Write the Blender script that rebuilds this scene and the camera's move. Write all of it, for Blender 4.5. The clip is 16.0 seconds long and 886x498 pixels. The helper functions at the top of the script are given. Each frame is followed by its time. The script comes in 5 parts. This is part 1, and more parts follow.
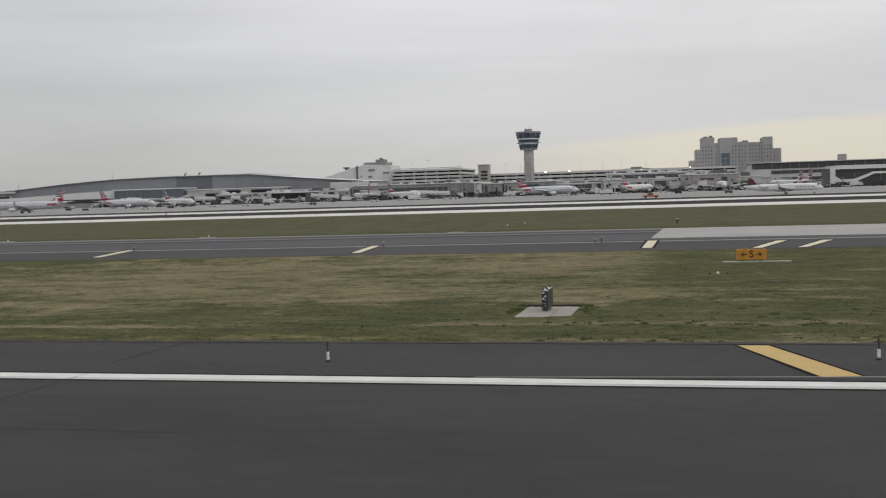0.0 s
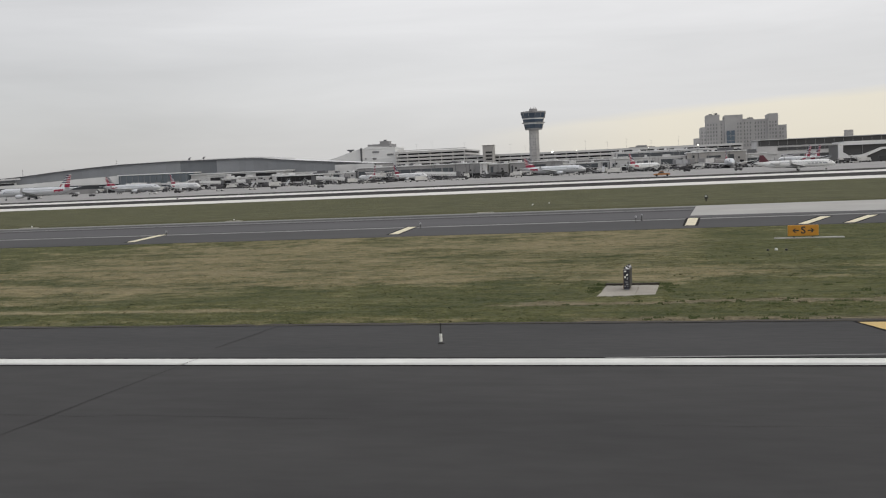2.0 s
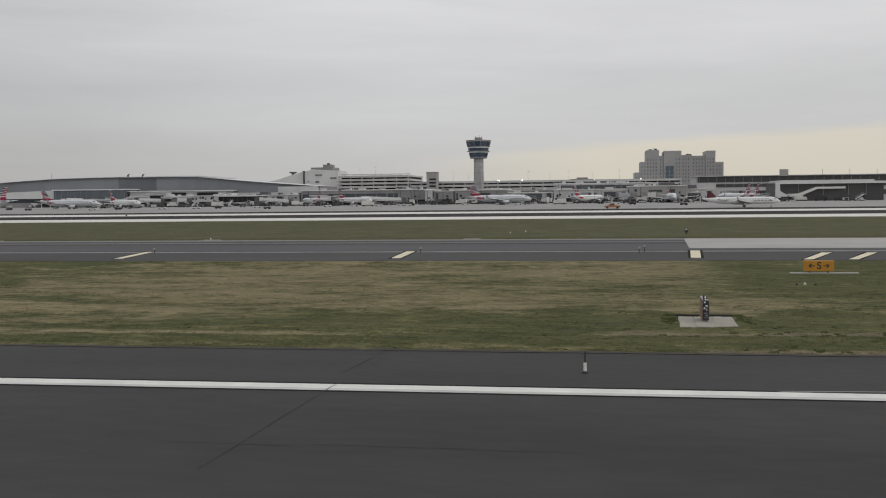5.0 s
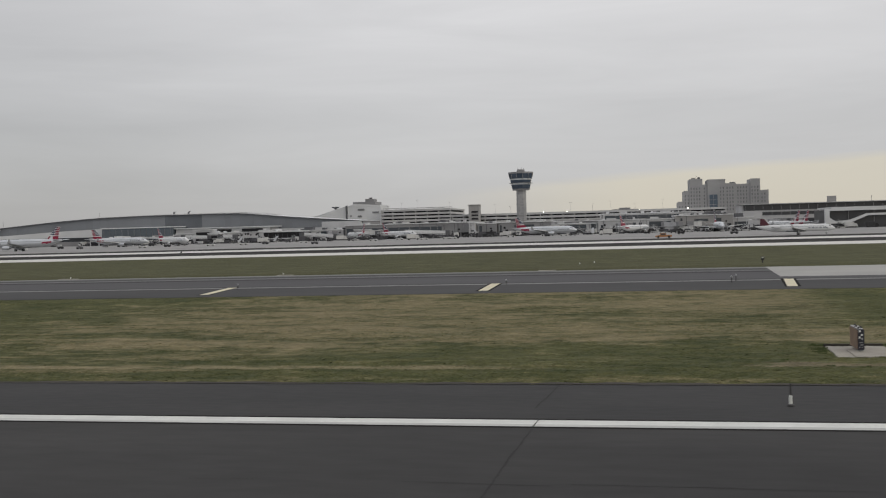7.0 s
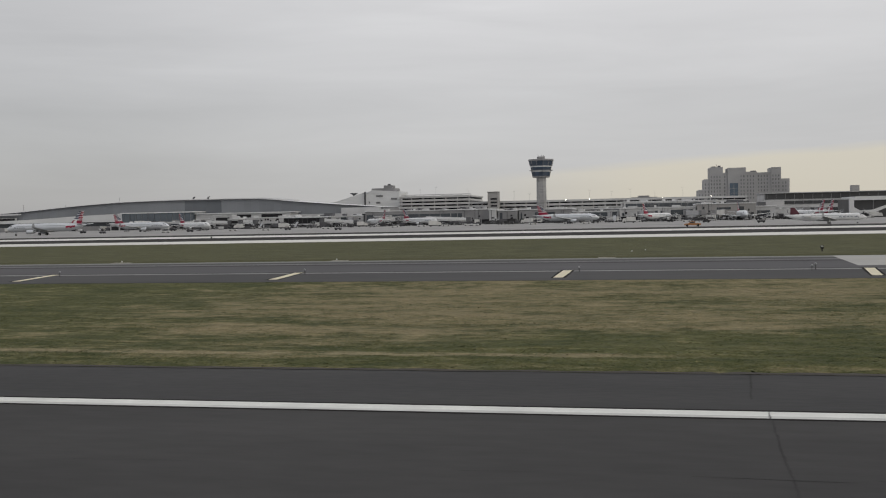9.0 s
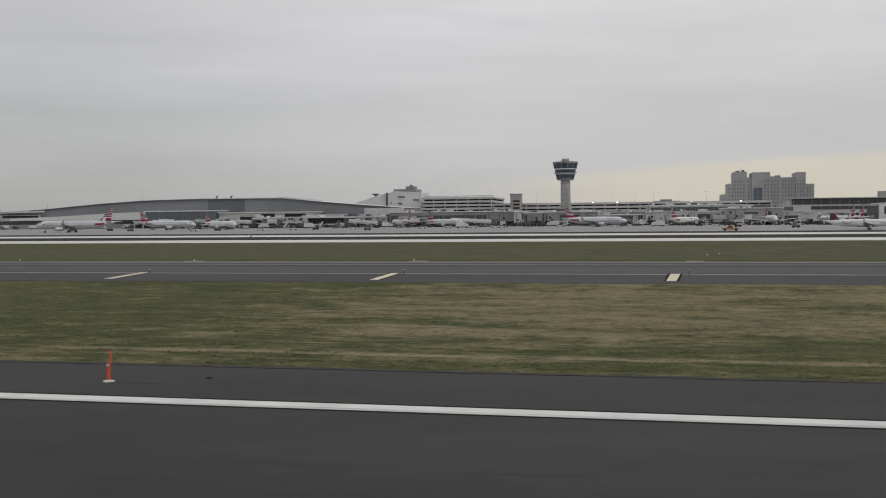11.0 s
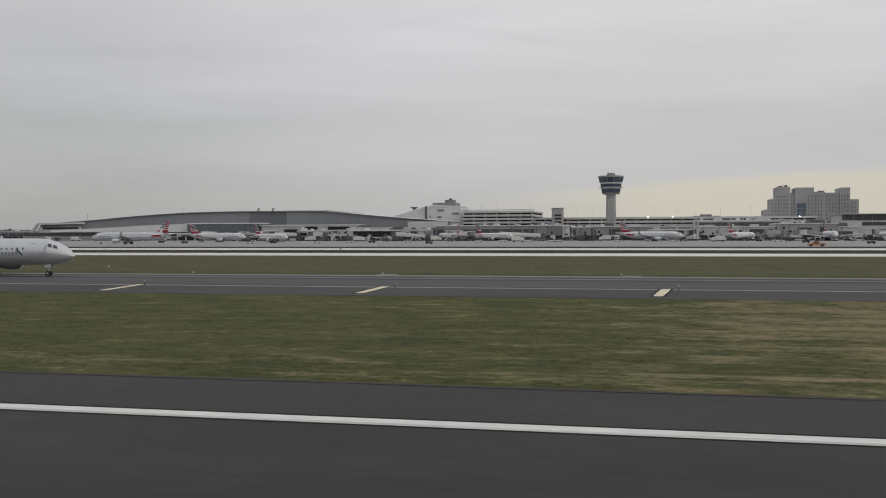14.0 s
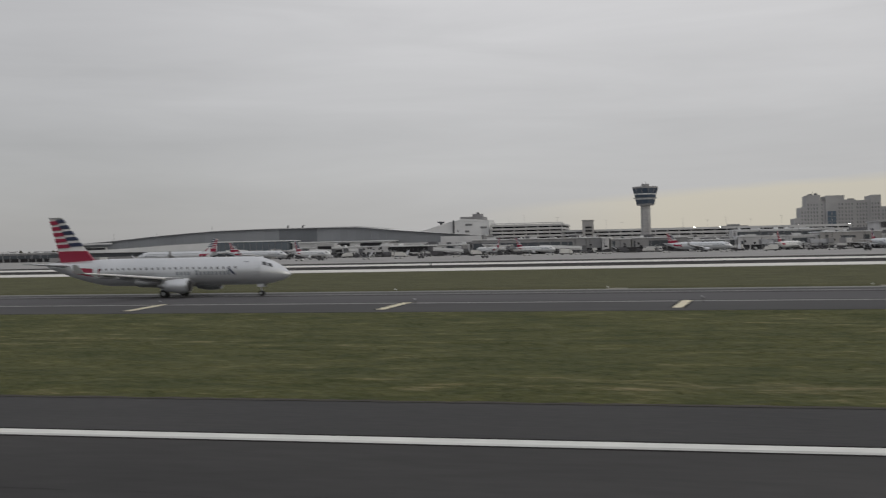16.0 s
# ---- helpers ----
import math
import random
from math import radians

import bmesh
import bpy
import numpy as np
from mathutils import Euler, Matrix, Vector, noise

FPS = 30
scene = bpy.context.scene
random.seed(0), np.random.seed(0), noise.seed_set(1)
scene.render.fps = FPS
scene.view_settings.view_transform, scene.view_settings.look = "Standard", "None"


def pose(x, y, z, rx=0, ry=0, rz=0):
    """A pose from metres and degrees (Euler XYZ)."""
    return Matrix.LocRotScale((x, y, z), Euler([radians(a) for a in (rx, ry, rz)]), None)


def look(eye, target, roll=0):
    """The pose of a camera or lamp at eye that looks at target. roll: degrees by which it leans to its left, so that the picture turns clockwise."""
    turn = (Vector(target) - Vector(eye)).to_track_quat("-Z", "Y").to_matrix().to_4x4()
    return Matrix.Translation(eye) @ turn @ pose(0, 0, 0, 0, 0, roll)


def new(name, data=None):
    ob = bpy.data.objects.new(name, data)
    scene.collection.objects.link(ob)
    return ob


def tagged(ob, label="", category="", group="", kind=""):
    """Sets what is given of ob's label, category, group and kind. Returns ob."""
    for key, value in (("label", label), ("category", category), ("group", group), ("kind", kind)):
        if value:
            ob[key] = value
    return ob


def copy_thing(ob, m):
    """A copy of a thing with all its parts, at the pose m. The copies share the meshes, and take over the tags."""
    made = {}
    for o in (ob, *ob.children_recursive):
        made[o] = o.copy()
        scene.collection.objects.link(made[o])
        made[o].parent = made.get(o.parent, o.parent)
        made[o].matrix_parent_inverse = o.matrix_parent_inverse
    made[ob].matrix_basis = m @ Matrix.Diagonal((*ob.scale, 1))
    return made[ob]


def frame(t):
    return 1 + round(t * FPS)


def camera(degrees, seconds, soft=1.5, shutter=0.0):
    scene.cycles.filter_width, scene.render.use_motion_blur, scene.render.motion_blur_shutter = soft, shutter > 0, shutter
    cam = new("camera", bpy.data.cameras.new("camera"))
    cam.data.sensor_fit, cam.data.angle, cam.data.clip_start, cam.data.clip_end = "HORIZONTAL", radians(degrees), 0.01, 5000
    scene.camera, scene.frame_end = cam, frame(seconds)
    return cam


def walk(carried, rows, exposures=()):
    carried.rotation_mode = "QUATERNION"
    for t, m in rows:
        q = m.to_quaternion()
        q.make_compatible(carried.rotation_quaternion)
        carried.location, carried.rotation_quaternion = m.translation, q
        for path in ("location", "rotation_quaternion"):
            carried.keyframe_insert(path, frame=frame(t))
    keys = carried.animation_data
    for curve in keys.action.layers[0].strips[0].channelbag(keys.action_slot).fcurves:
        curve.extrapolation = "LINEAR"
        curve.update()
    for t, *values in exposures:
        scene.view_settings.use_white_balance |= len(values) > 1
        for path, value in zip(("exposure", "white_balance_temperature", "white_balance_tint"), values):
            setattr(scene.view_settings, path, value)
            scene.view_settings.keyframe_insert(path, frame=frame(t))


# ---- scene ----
cam = camera(49.0, 16.0, soft=1.1, shutter=0.4)
EYE = 5.192
walk(cam, [
    (0.0, pose(0.000, 0, EYE, 86.525, 1.777, 12.350)),
    (0.5, pose(-0.896, 0, EYE, 85.849, 0.581, 10.839)),
    (1.0, pose(-1.750, 0, EYE, 85.455, 0.669, 10.774)),
    (1.5, pose(-2.627, 0, EYE, 84.728, 1.308, 13.256)),
    (2.0, pose(-3.502, 0, EYE, 85.430, 2.509, 12.385)),
    (2.5, pose(-4.501, 0, EYE, 85.834, 1.834, 11.161)),
    (3.0, pose(-5.535, 0, EYE, 87.123, 1.494, 11.683)),
    (5.5, pose(-10.902, 0, EYE, 86.884, 0.540, 8.235)),
    (6.0, pose(-11.930, -0.12, EYE, 88.964, 0.200, 9.204)),
    (6.5, pose(-13.128, -0.10, EYE, 89.010, 0.670, 10.029)),
    (7.0, pose(-14.387, 0, EYE, 88.856, 1.542, 10.770)),
    (7.5, pose(-15.704, 0, EYE, 87.919, 1.543, 11.239)),
    (8.0, pose(-17.013, 0, EYE, 87.458, 1.171, 11.382)),
    (8.5, pose(-18.425, 0, EYE, 87.947, 1.187, 11.411)),
    (11.0, pose(-28.773, 0, EYE, 88.214, 0.529, 12.160)),
    (11.5, pose(-31.560, 0, EYE, 87.429, 0.207, 12.398)),
    (12.0, pose(-34.689, 0, EYE, 87.105, -0.249, 12.719)),
    (12.5, pose(-38.352, 0, EYE, 87.697, 0.170, 12.938)),
    (13.0, pose(-42.671, 0.02, EYE, 88.222, 0.960, 12.249)),
    (13.5, pose(-47.641, 0.03, EYE, 88.845, -0.420, 13.450)),
    (14.0, pose(-53.291, 0.04, EYE, 89.037, 0.199, 12.809)),
    (14.5, pose(-59.540, 0.08, EYE, 89.560, 0.226, 12.321)),
    (15.0, pose(-66.416, 0.23, EYE, 89.566, 1.502, 11.523)),
    (15.5, pose(-73.964, 0.31, EYE, 89.129, 1.190, 11.018)),
    (16.0, pose(-82.157, 0.24, EYE, 89.918, 1.189, 12.495)),
], exposures=((0.0, 0.14), (0.5, 0.13), (1.0, 0.13), (1.5, 0.24), (2.0, 0.30), (3.0, 0.28), (5.5, -0.02), (8.5, -0.05), (11.0, -0.07), (12.5, 0.0), (16.0, -0.22)))

# ---- sky and light ----
world = bpy.data.worlds.new("overcast_sky")
scene.world = world
world.use_nodes = True
wn, wl = world.node_tree.nodes, world.node_tree.links
wn.clear()


def wnode(kind, **kw):
    n = wn.new(kind)
    for k, v in kw.items():
        n.inputs[k].default_value = v
    return n


def wmath(op, a, b=None, c=None, clamp=False):
    n = wn.new("ShaderNodeMath")
    n.operation, n.use_clamp = op, clamp
    for i, v in enumerate((a, b, c)):
        if v is None:
            continue
        if isinstance(v, (int, float)):
            n.inputs[i].default_value = v
        else:
            wl.new(v, n.inputs[i])
    return n.outputs[0]


def wmix(fac, a, b):
    n = wn.new("ShaderNodeMix")
    n.data_type = "RGBA"
    for i, v in ((0, fac), (6, a), (7, b)):
        if isinstance(v, (int, float, tuple)):
            n.inputs[i].default_value = v
        else:
            wl.new(v, n.inputs[i])
    return n.outputs[2]


SUN_ELEV, SUN_AZ = radians(24), radians(118)
coord = wn.new("ShaderNodeTexCoord")
sep = wn.new("ShaderNodeSeparateXYZ")
wl.new(coord.outputs["Generated"], sep.inputs[0])
sky = wn.new("ShaderNodeTexSky")
sky.sky_type, sky.sun_disc = "NISHITA", False
sky.sun_elevation, sky.sun_rotation = SUN_ELEV, SUN_AZ
sky_scaled = wn.new("ShaderNodeVectorMath")
sky_scaled.operation = "SCALE"
wl.new(sky.outputs[0], sky_scaled.inputs[0])
sky_scaled.inputs["Scale"].default_value = 0.1

# the cloud deck: brighter overhead, greyer to the north-west, with long flat streaks
ramp = wn.new("ShaderNodeValToRGB")
ramp.color_ramp.interpolation = "EASE"
els = ramp.color_ramp.elements
els[0].position, els[0].color = 0.0, (0.438, 0.434, 0.438, 1)
els[1].position, els[1].color = 1.0, (0.768, 0.762, 0.778, 1)
for p, c in ((0.09, (0.505, 0.500, 0.504, 1)), (0.17, (0.588, 0.581, 0.585, 1)), (0.30, (0.678, 0.670, 0.677, 1))):
    e = els.new(p)
    e.color = c
wl.new(wmath("ABSOLUTE", sep.outputs[2]), ramp.inputs[0])
mapping = wn.new("ShaderNodeMapping")
mapping.inputs["Scale"].default_value = (2.2, 2.2, 17.0)
mapping.inputs["Rotation"].default_value = (0.0, radians(-2.5), 0.0)
wl.new(coord.outputs["Generated"], mapping.inputs[0])
streak = wnode("ShaderNodeTexNoise", Scale=1.6, Detail=5.0, Roughness=0.55, Distortion=0.4)
wl.new(mapping.outputs[0], streak.inputs["Vector"])
shade = wmath("MULTIPLY_ADD", streak.outputs["Fac"], 0.26, 0.87)
east_glow = wn.new("ShaderNodeMapRange")
east_glow.interpolation_type = "SMOOTHSTEP"
east_glow.inputs[1].default_value, east_glow.inputs[2].default_value = -0.75, -0.15
east_glow.inputs[3].default_value, east_glow.inputs[4].default_value = 0.94, 1.17
safe_y = wmath("MAXIMUM", sep.outputs[1], 0.05)
east = wmath("DIVIDE", sep.outputs[0], safe_y)
wl.new(east, east_glow.inputs[0])
shade = wmath("MULTIPLY", shade, east_glow.outputs[0])
deck_v = wn.new("ShaderNodeVectorMath")
deck_v.operation = "SCALE"
wl.new(ramp.outputs[0], deck_v.inputs[0])
wl.new(shade, deck_v.inputs["Scale"])
# the clear strip under the deck, low in the north-east
east_fac = wmath("SMOOTH_MIN", wmath("MULTIPLY_ADD", east, 4.5, 0.95, clamp=True), 1.0, 0.2)
edge = wmath("MULTIPLY_ADD", streak.outputs["Fac"], 0.016, 0.0435)
edge = wmath("MULTIPLY_ADD", east, 0.055, edge)
low = wmath("MULTIPLY", wmath("SUBTRACT", edge, wmath("ABSOLUTE", sep.outputs[2])), 110.0, clamp=True)
strip = wmath("MULTIPLY", wmath("MULTIPLY", low, east_fac, clamp=True), 0.75)
deck = wmix(strip, deck_v.outputs[0], (0.70, 0.643, 0.52, 1))
full = wmix(0.93, sky_scaled.outputs[0], deck)
bg = wn.new("ShaderNodeBackground")
bg.inputs["Strength"].default_value = 1.0
wl.new(full, bg.inputs["Color"])
wout = wn.new("ShaderNodeOutputWorld")
wl.new(bg.outputs[0], wout.inputs[0])

sun_data = bpy.data.lights.new("sun", "SUN")
sun_data.energy, sun_data.angle, sun_data.color = 0.35, radians(25), (1.0, 0.95, 0.88)
sun = new("sun", sun_data)
sun_from = Vector((math.sin(SUN_AZ) * math.cos(SUN_ELEV), math.cos(SUN_AZ) * math.cos(SUN_ELEV), math.sin(SUN_ELEV)))
sun.matrix_world = look(sun_from * 200, (0, 0, 0))


# ---- materials ----
def surface(name, a, b=None, scale=1.0, rough=0.7, bump=0.0, fine=0.0, metal=0.0, stretch=(1, 1, 1), local=False, spread=0.0, spec=0.5):
    """Two tones mixed by a coarse noise, a finer noise over it, and relief."""
    m = bpy.data.materials.new(name)
    m.use_nodes = True
    nt = m.node_tree
    n, l = nt.nodes, nt.links
    bs = n["Principled BSDF"]
    bs.inputs["Roughness"].default_value, bs.inputs["Metallic"].default_value = rough, metal
    bs.inputs["Specular IOR Level"].default_value = spec
    b = b or tuple(v * 0.8 for v in a)
    if local:
        src = n.new("ShaderNodeTexCoord").outputs["Object"]
    else:
        src = n.new("ShaderNodeNewGeometry").outputs["Position"]
    mp = n.new("ShaderNodeMapping")
    mp.inputs["Scale"].default_value = stretch
    l.new(src, mp.inputs[0])
    n1 = n.new("ShaderNodeTexNoise")
    n1.inputs["Scale"].default_value, n1.inputs["Detail"].default_value = scale, 4
    n2 = n.new("ShaderNodeTexNoise")
    n2.inputs["Scale"].default_value, n2.inputs["Detail"].default_value = scale * 13, 3
    l.new(mp.outputs[0], n1.inputs["Vector"])
    l.new(mp.outputs[0], n2.inputs["Vector"])
    st = n.new("ShaderNodeMapRange")
    st.inputs[1].default_value, st.inputs[2].default_value = 0.32, 0.68
    l.new(n1.outputs["Fac"], st.inputs[0])
    mix = n.new("ShaderNodeMix")
    mix.data_type = "RGBA"
    mix.inputs[6].default_value, mix.inputs[7].default_value = (*a, 1), (*b, 1)
    l.new(st.outputs[0], mix.inputs[0])
    val = n.new("ShaderNodeMath")
    val.operation = "MULTIPLY_ADD"
    val.inputs[1].default_value, val.inputs[2].default_value = 2 * fine, 1 - fine
    l.new(n2.outputs["Fac"], val.inputs[0])
    last = val.outputs[0]
    if spread:
        info = n.new("ShaderNodeObjectInfo")
        ma = n.new("ShaderNodeMath")
        ma.operation = "MULTIPLY_ADD"
        ma.inputs[1].default_value, ma.inputs[2].default_value = 2 * spread, 1 - spread
        l.new(info.outputs["Random"], ma.inputs[0])
        mm = n.new("ShaderNodeMath")
        mm.operation = "MULTIPLY"
        l.new(ma.outputs[0], mm.inputs[0])
        l.new(last, mm.inputs[1])
        last = mm.outputs[0]
    sc = n.new("ShaderNodeVectorMath")
    sc.operation = "SCALE"
    l.new(mix.outputs[2], sc.inputs[0])
    l.new(last, sc.inputs["Scale"])
    l.new(sc.outputs[0], bs.inputs["Base Color"])
    if bump:
        bp = n.new("ShaderNodeBump")
        bp.inputs["Strength"].default_value, bp.inputs["Distance"].default_value = bump, 0.03
        l.new(n2.outputs["Fac"], bp.inputs["Height"])
        l.new(bp.outputs[0], bs.inputs["Normal"])
    return m


def glow(name, color, strength):
    m = bpy.data.materials.new(name)
    m.use_nodes = True
    bs = m.node_tree.nodes["Principled BSDF"]
    bs.inputs["Emission Color"].default_value = (*color, 1)
    bs.inputs["Emission Strength"].default_value = strength
    return m


def turf(name, islands=False):
    """Autumn grass: green and straw in long mown streaks and patches."""
    m = bpy.data.materials.new(name)
    m.use_nodes = True
    n, l = m.node_tree.nodes, m.node_tree.links
    bs = n["Principled BSDF"]
    bs.inputs["Roughness"].default_value = 0.95
    bs.inputs["Specular IOR Level"].default_value = 0.15
    pos = n.new("ShaderNodeNewGeometry")

    def noise_at(stretch, scale, detail=4, rough=0.6):
        mp = n.new("ShaderNodeMapping")
        mp.inputs["Scale"].default_value = stretch
        l.new(pos.outputs["Position"], mp.inputs[0])
        t = n.new("ShaderNodeTexNoise")
        t.inputs["Scale"].default_value, t.inputs["Detail"].default_value, t.inputs["Roughness"].default_value = scale, detail, rough
        l.new(mp.outputs[0], t.inputs["Vector"])
        return t.outputs["Fac"]

    def mth(op, a, b, c=None, clamp=False):
        q = n.new("ShaderNodeMath")
        q.operation, q.use_clamp = op, clamp
        for i, v in enumerate((a, b, c)):
            if isinstance(v, (int, float)):
                q.inputs[i].default_value = v
            elif v is not None:
                l.new(v, q.inputs[i])
        return q.outputs[0]

    def rng(v, lo, hi):
        q = n.new("ShaderNodeMapRange")
        q.inputs[1].default_value, q.inputs[2].default_value = lo, hi
        l.new(v, q.inputs[0])
        return q.outputs[0]

    def blend(f, a, b):
        q = n.new("ShaderNodeMix")
        q.data_type = "RGBA"
        for i, v in ((0, f), (6, a), (7, b)):
            if isinstance(v, (int, float, tuple)):
                q.inputs[i].default_value = v
            else:
                l.new(v, q.inputs[i])
        return q.outputs[2]

    def stripe(v, c, h):
        return mth("SUBTRACT", 1.0, mth("MULTIPLY", mth("ABSOLUTE", mth("SUBTRACT", v, c), 0.0), 1.0 / h), None, True)

    patch = noise_at((0.025, 0.09, 1), 1.0, 3)
    strip = noise_at((0.20, 0.34, 1), 1.0, 6, 0.66)
    clump = noise_at((0.50, 1.1, 1), 1.0, 5, 0.7)
    grain = noise_at((6, 9, 6), 1.0, 3)
    tuft = noise_at((1.5, 3.0, 1), 1.0, 4, 0.65)
    sy = n.new("ShaderNodeSeparateXYZ")
    l.new(pos.outputs["Position"], sy.inputs[0])
    # the swale's bottom stays greener, the far slope dries out
    wob = mth("MULTIPLY_ADD", strip, 7.0, -3.5)
    wy, wx = mth("ADD", sy.outputs[1], wob), mth("MULTIPLY_ADD", wob, 2.5, sy.outputs[0])
    field = mth("MULTIPLY", mth("MULTIPLY", rng(wx, -61.0, -36.0), rng(wx, 8.0, -2.0)), mth("MULTIPLY", rng(wy, 43.0, 48.0), rng(sy.outputs[1], 110.0, 90.0)))
    dry_slope = mth("ADD", mth("MULTIPLY", field, 0.165), -0.03)
    far_green = mth("MULTIPLY", rng(sy.outputs[1], 78.0, 112.0), -0.12)
    dark_west = mth("MULTIPLY", rng(wx, -40.0, -60.0), mth("MULTIPLY_ADD", rng(wy, 40.0, 60.0), -0.05, -0.10))
    dark_east = mth("MULTIPLY", mth("MULTIPLY", rng(wx, -4.0, 2.5), rng(wy, 55.0, 63.0)), -0.23)
    pocket = mth("MULTIPLY", mth("MULTIPLY", rng(wx, -34.0, -22.0), rng(sy.outputs[1], 33.5, 37.0)), mth("MULTIPLY", rng(wy, 48.5, 45.0), -0.27))
    west = mth("ADD", mth("ADD", dark_west, dark_east), pocket)
    v = mth("MULTIPLY_ADD", patch, 0.62, mth("MULTIPLY_ADD", strip, 0.74, mth("MULTIPLY_ADD", clump, 0.50, mth("MULTIPLY_ADD", tuft, 0.38, -0.235))))
    v = mth("ADD", mth("ADD", v, dry_slope), mth("ADD", far_green, west))
    band_y = mth("MULTIPLY_ADD", patch, 4.0, sy.outputs[1])
    near_straw = mth("SUBTRACT", 1.0, mth("MULTIPLY", mth("ABSOLUTE", mth("SUBTRACT", band_y, 37.6), 0.0), 0.8), None, True)
    near_straw = mth("MULTIPLY", mth("MULTIPLY", near_straw, rng(wx, -75.0, -40.0)), rng(wx, -8.0, -18.0))
    v = mth("MULTIPLY_ADD", near_straw, 0.15, v)
    fac = rng(v, 0.825, 1.115)
    green = blend(rng(mth("MULTIPLY_ADD", strip, 0.5, mth("MULTIPLY", clump, 0.5)), 0.40, 0.62), (0.052, 0.061, 0.025, 1), (0.102, 0.103, 0.043, 1))
    col = blend(fac, green, (0.200, 0.170, 0.098, 1))
    pale = rng(mth("MULTIPLY_ADD", strip, 0.6, mth("MULTIPLY", clump, 0.6)), 0.68, 0.80)
    col = blend(mth("MULTIPLY", pale, 0.38), col, (0.30, 0.25, 0.15, 1))
    # the strip beyond the taxiway is a duller, even olive
    dull = blend(rng(strip, 0.35, 0.65), (0.058, 0.060, 0.031, 1), (0.094, 0.092, 0.047, 1))
    col = blend(mth("MULTIPLY", rng(sy.outputs[1], 108.0, 118.0), 0.8), col, dull)
    # a thin line of bleached straw along the mower's edge
    thin = mth("MULTIPLY", rng(stripe(mth("MULTIPLY_ADD", strip, 1.2, sy.outputs[1]), 37.85, 0.95), 0.0, 0.5), mth("MULTIPLY", rng(wx, -58.0, -50.0), rng(wx, -16.0, -21.0)))
    col = blend(mth("MULTIPLY", mth("MULTIPLY", thin, rng(clump, 0.34, 0.50)), 0.72), col, (0.27, 0.228, 0.142, 1))
    # worn earth along the pavement's edge and before the sign's pad
    worn = noise_at((0.9, 2.0, 1), 1.0, 5, 0.68)
    rim = mth("MULTIPLY", stripe(mth("MULTIPLY_ADD", strip, 2.4, sy.outputs[1]), 33.9, 1.2), mth("MULTIPLY", rng(wx, -9.0, -5.0), rng(wx, 16.0, 10.0)))
    front = mth("MULTIPLY", stripe(mth("MULTIPLY_ADD", strip, 6.0, mth("MULTIPLY_ADD", clump, 1.6, sy.outputs[1])), 42.6, 1.9), mth("MULTIPLY", rng(wx, -12.0, -8.0), rng(wx, 12.0, 6.0)))
    earth = rng(mth("MULTIPLY_ADD", mth("ADD", rim, front), 0.62, worn), 0.76, 0.98)
    col = blend(mth("MULTIPLY", earth, 0.62), col, blend(rng(tuft, 0.35, 0.65), (0.150, 0.120, 0.085, 1), (0.235, 0.19, 0.14, 1)))
    # bleached tips: small flecks drawn out along the mower's way
    fleck = noise_at((2.2, 6.5, 1), 1.0, 3, 0.6)
    col = blend(mth("MULTIPLY", rng(fleck, 0.53, 0.68), mth("MULTIPLY_ADD", fac, 0.26, 0.09)), col, (0.32, 0.268, 0.155, 1))
    br = mth("MULTIPLY", mth("MULTIPLY_ADD", grain, 0.3, 0.88), mth("MULTIPLY_ADD", rng(tuft, 0.3, 0.7), 0.40, 0.82))
    if islands:
        br = mth("MULTIPLY", br, mth("MULTIPLY_ADD", pos.outputs["Random Per Island"], 0.34, 0.88))
    sc = n.new("ShaderNodeVectorMath")
    sc.operation = "SCALE"
    l.new(col, sc.inputs[0])
    l.new(br, sc.inputs["Scale"])
    l.new(sc.outputs[0], bs.inputs["Base Color"])
    bp = n.new("ShaderNodeBump")
    bp.inputs["Strength"].default_value, bp.inputs["Distance"].default_value = 0.7, 0.08
    l.new(mth("ADD", grain, clump), bp.inputs["Height"])
    l.new(bp.outputs[0], bs.inputs["Normal"])
    return m


M = {}
M["turf"] = turf("turf")
M["blades"] = turf("grass_blades", True)
M["asphalt"] = surface("runway_asphalt", (0.040, 0.0395, 0.040), (0.060, 0.059, 0.0585), 0.16, 0.85, 0.3, 0.2, stretch=(0.35, 1, 1), spec=0.15)
M["shoulder"] = surface("shoulder_asphalt", (0.059, 0.0585, 0.059), (0.049, 0.049, 0.050), 0.3, 0.88, 0.3, 0.2, stretch=(0.35, 1, 1), spec=0.15)
M["taxi"] = surface("taxiway_asphalt", (0.099, 0.097, 0.103), (0.080, 0.078, 0.083), 0.12, 0.85, 0.2, 0.14, stretch=(0.2, 1, 1), spec=0.15)
M["taxi_dark"] = surface("taxiway_shoulder_asphalt", (0.080, 0.080, 0.082), (0.064, 0.064, 0.066), 0.12, 0.85, 0.2, 0.14, stretch=(0.2, 1, 1), spec=0.15)
M["concrete"] = surface("pale_concrete", (0.385, 0.38, 0.362), (0.325, 0.32, 0.305), 0.12, 0.85, 0.1, 0.1)
M["band"] = surface("bleached_concrete", (0.70, 0.69, 0.655), (0.60, 0.59, 0.56), 0.05, 0.85, 0.1, 0.06, stretch=(0.3, 1, 1))
M["apron"] = surface("apron_concrete", (0.31, 0.305, 0.297), (0.235, 0.232, 0.23), 0.05, 0.85, 0.1, 0.10)
M["pad"] = surface("pad_concrete", (0.36, 0.335, 0.29), (0.28, 0.26, 0.23), 0.9, 0.9, 0.3, 0.15)
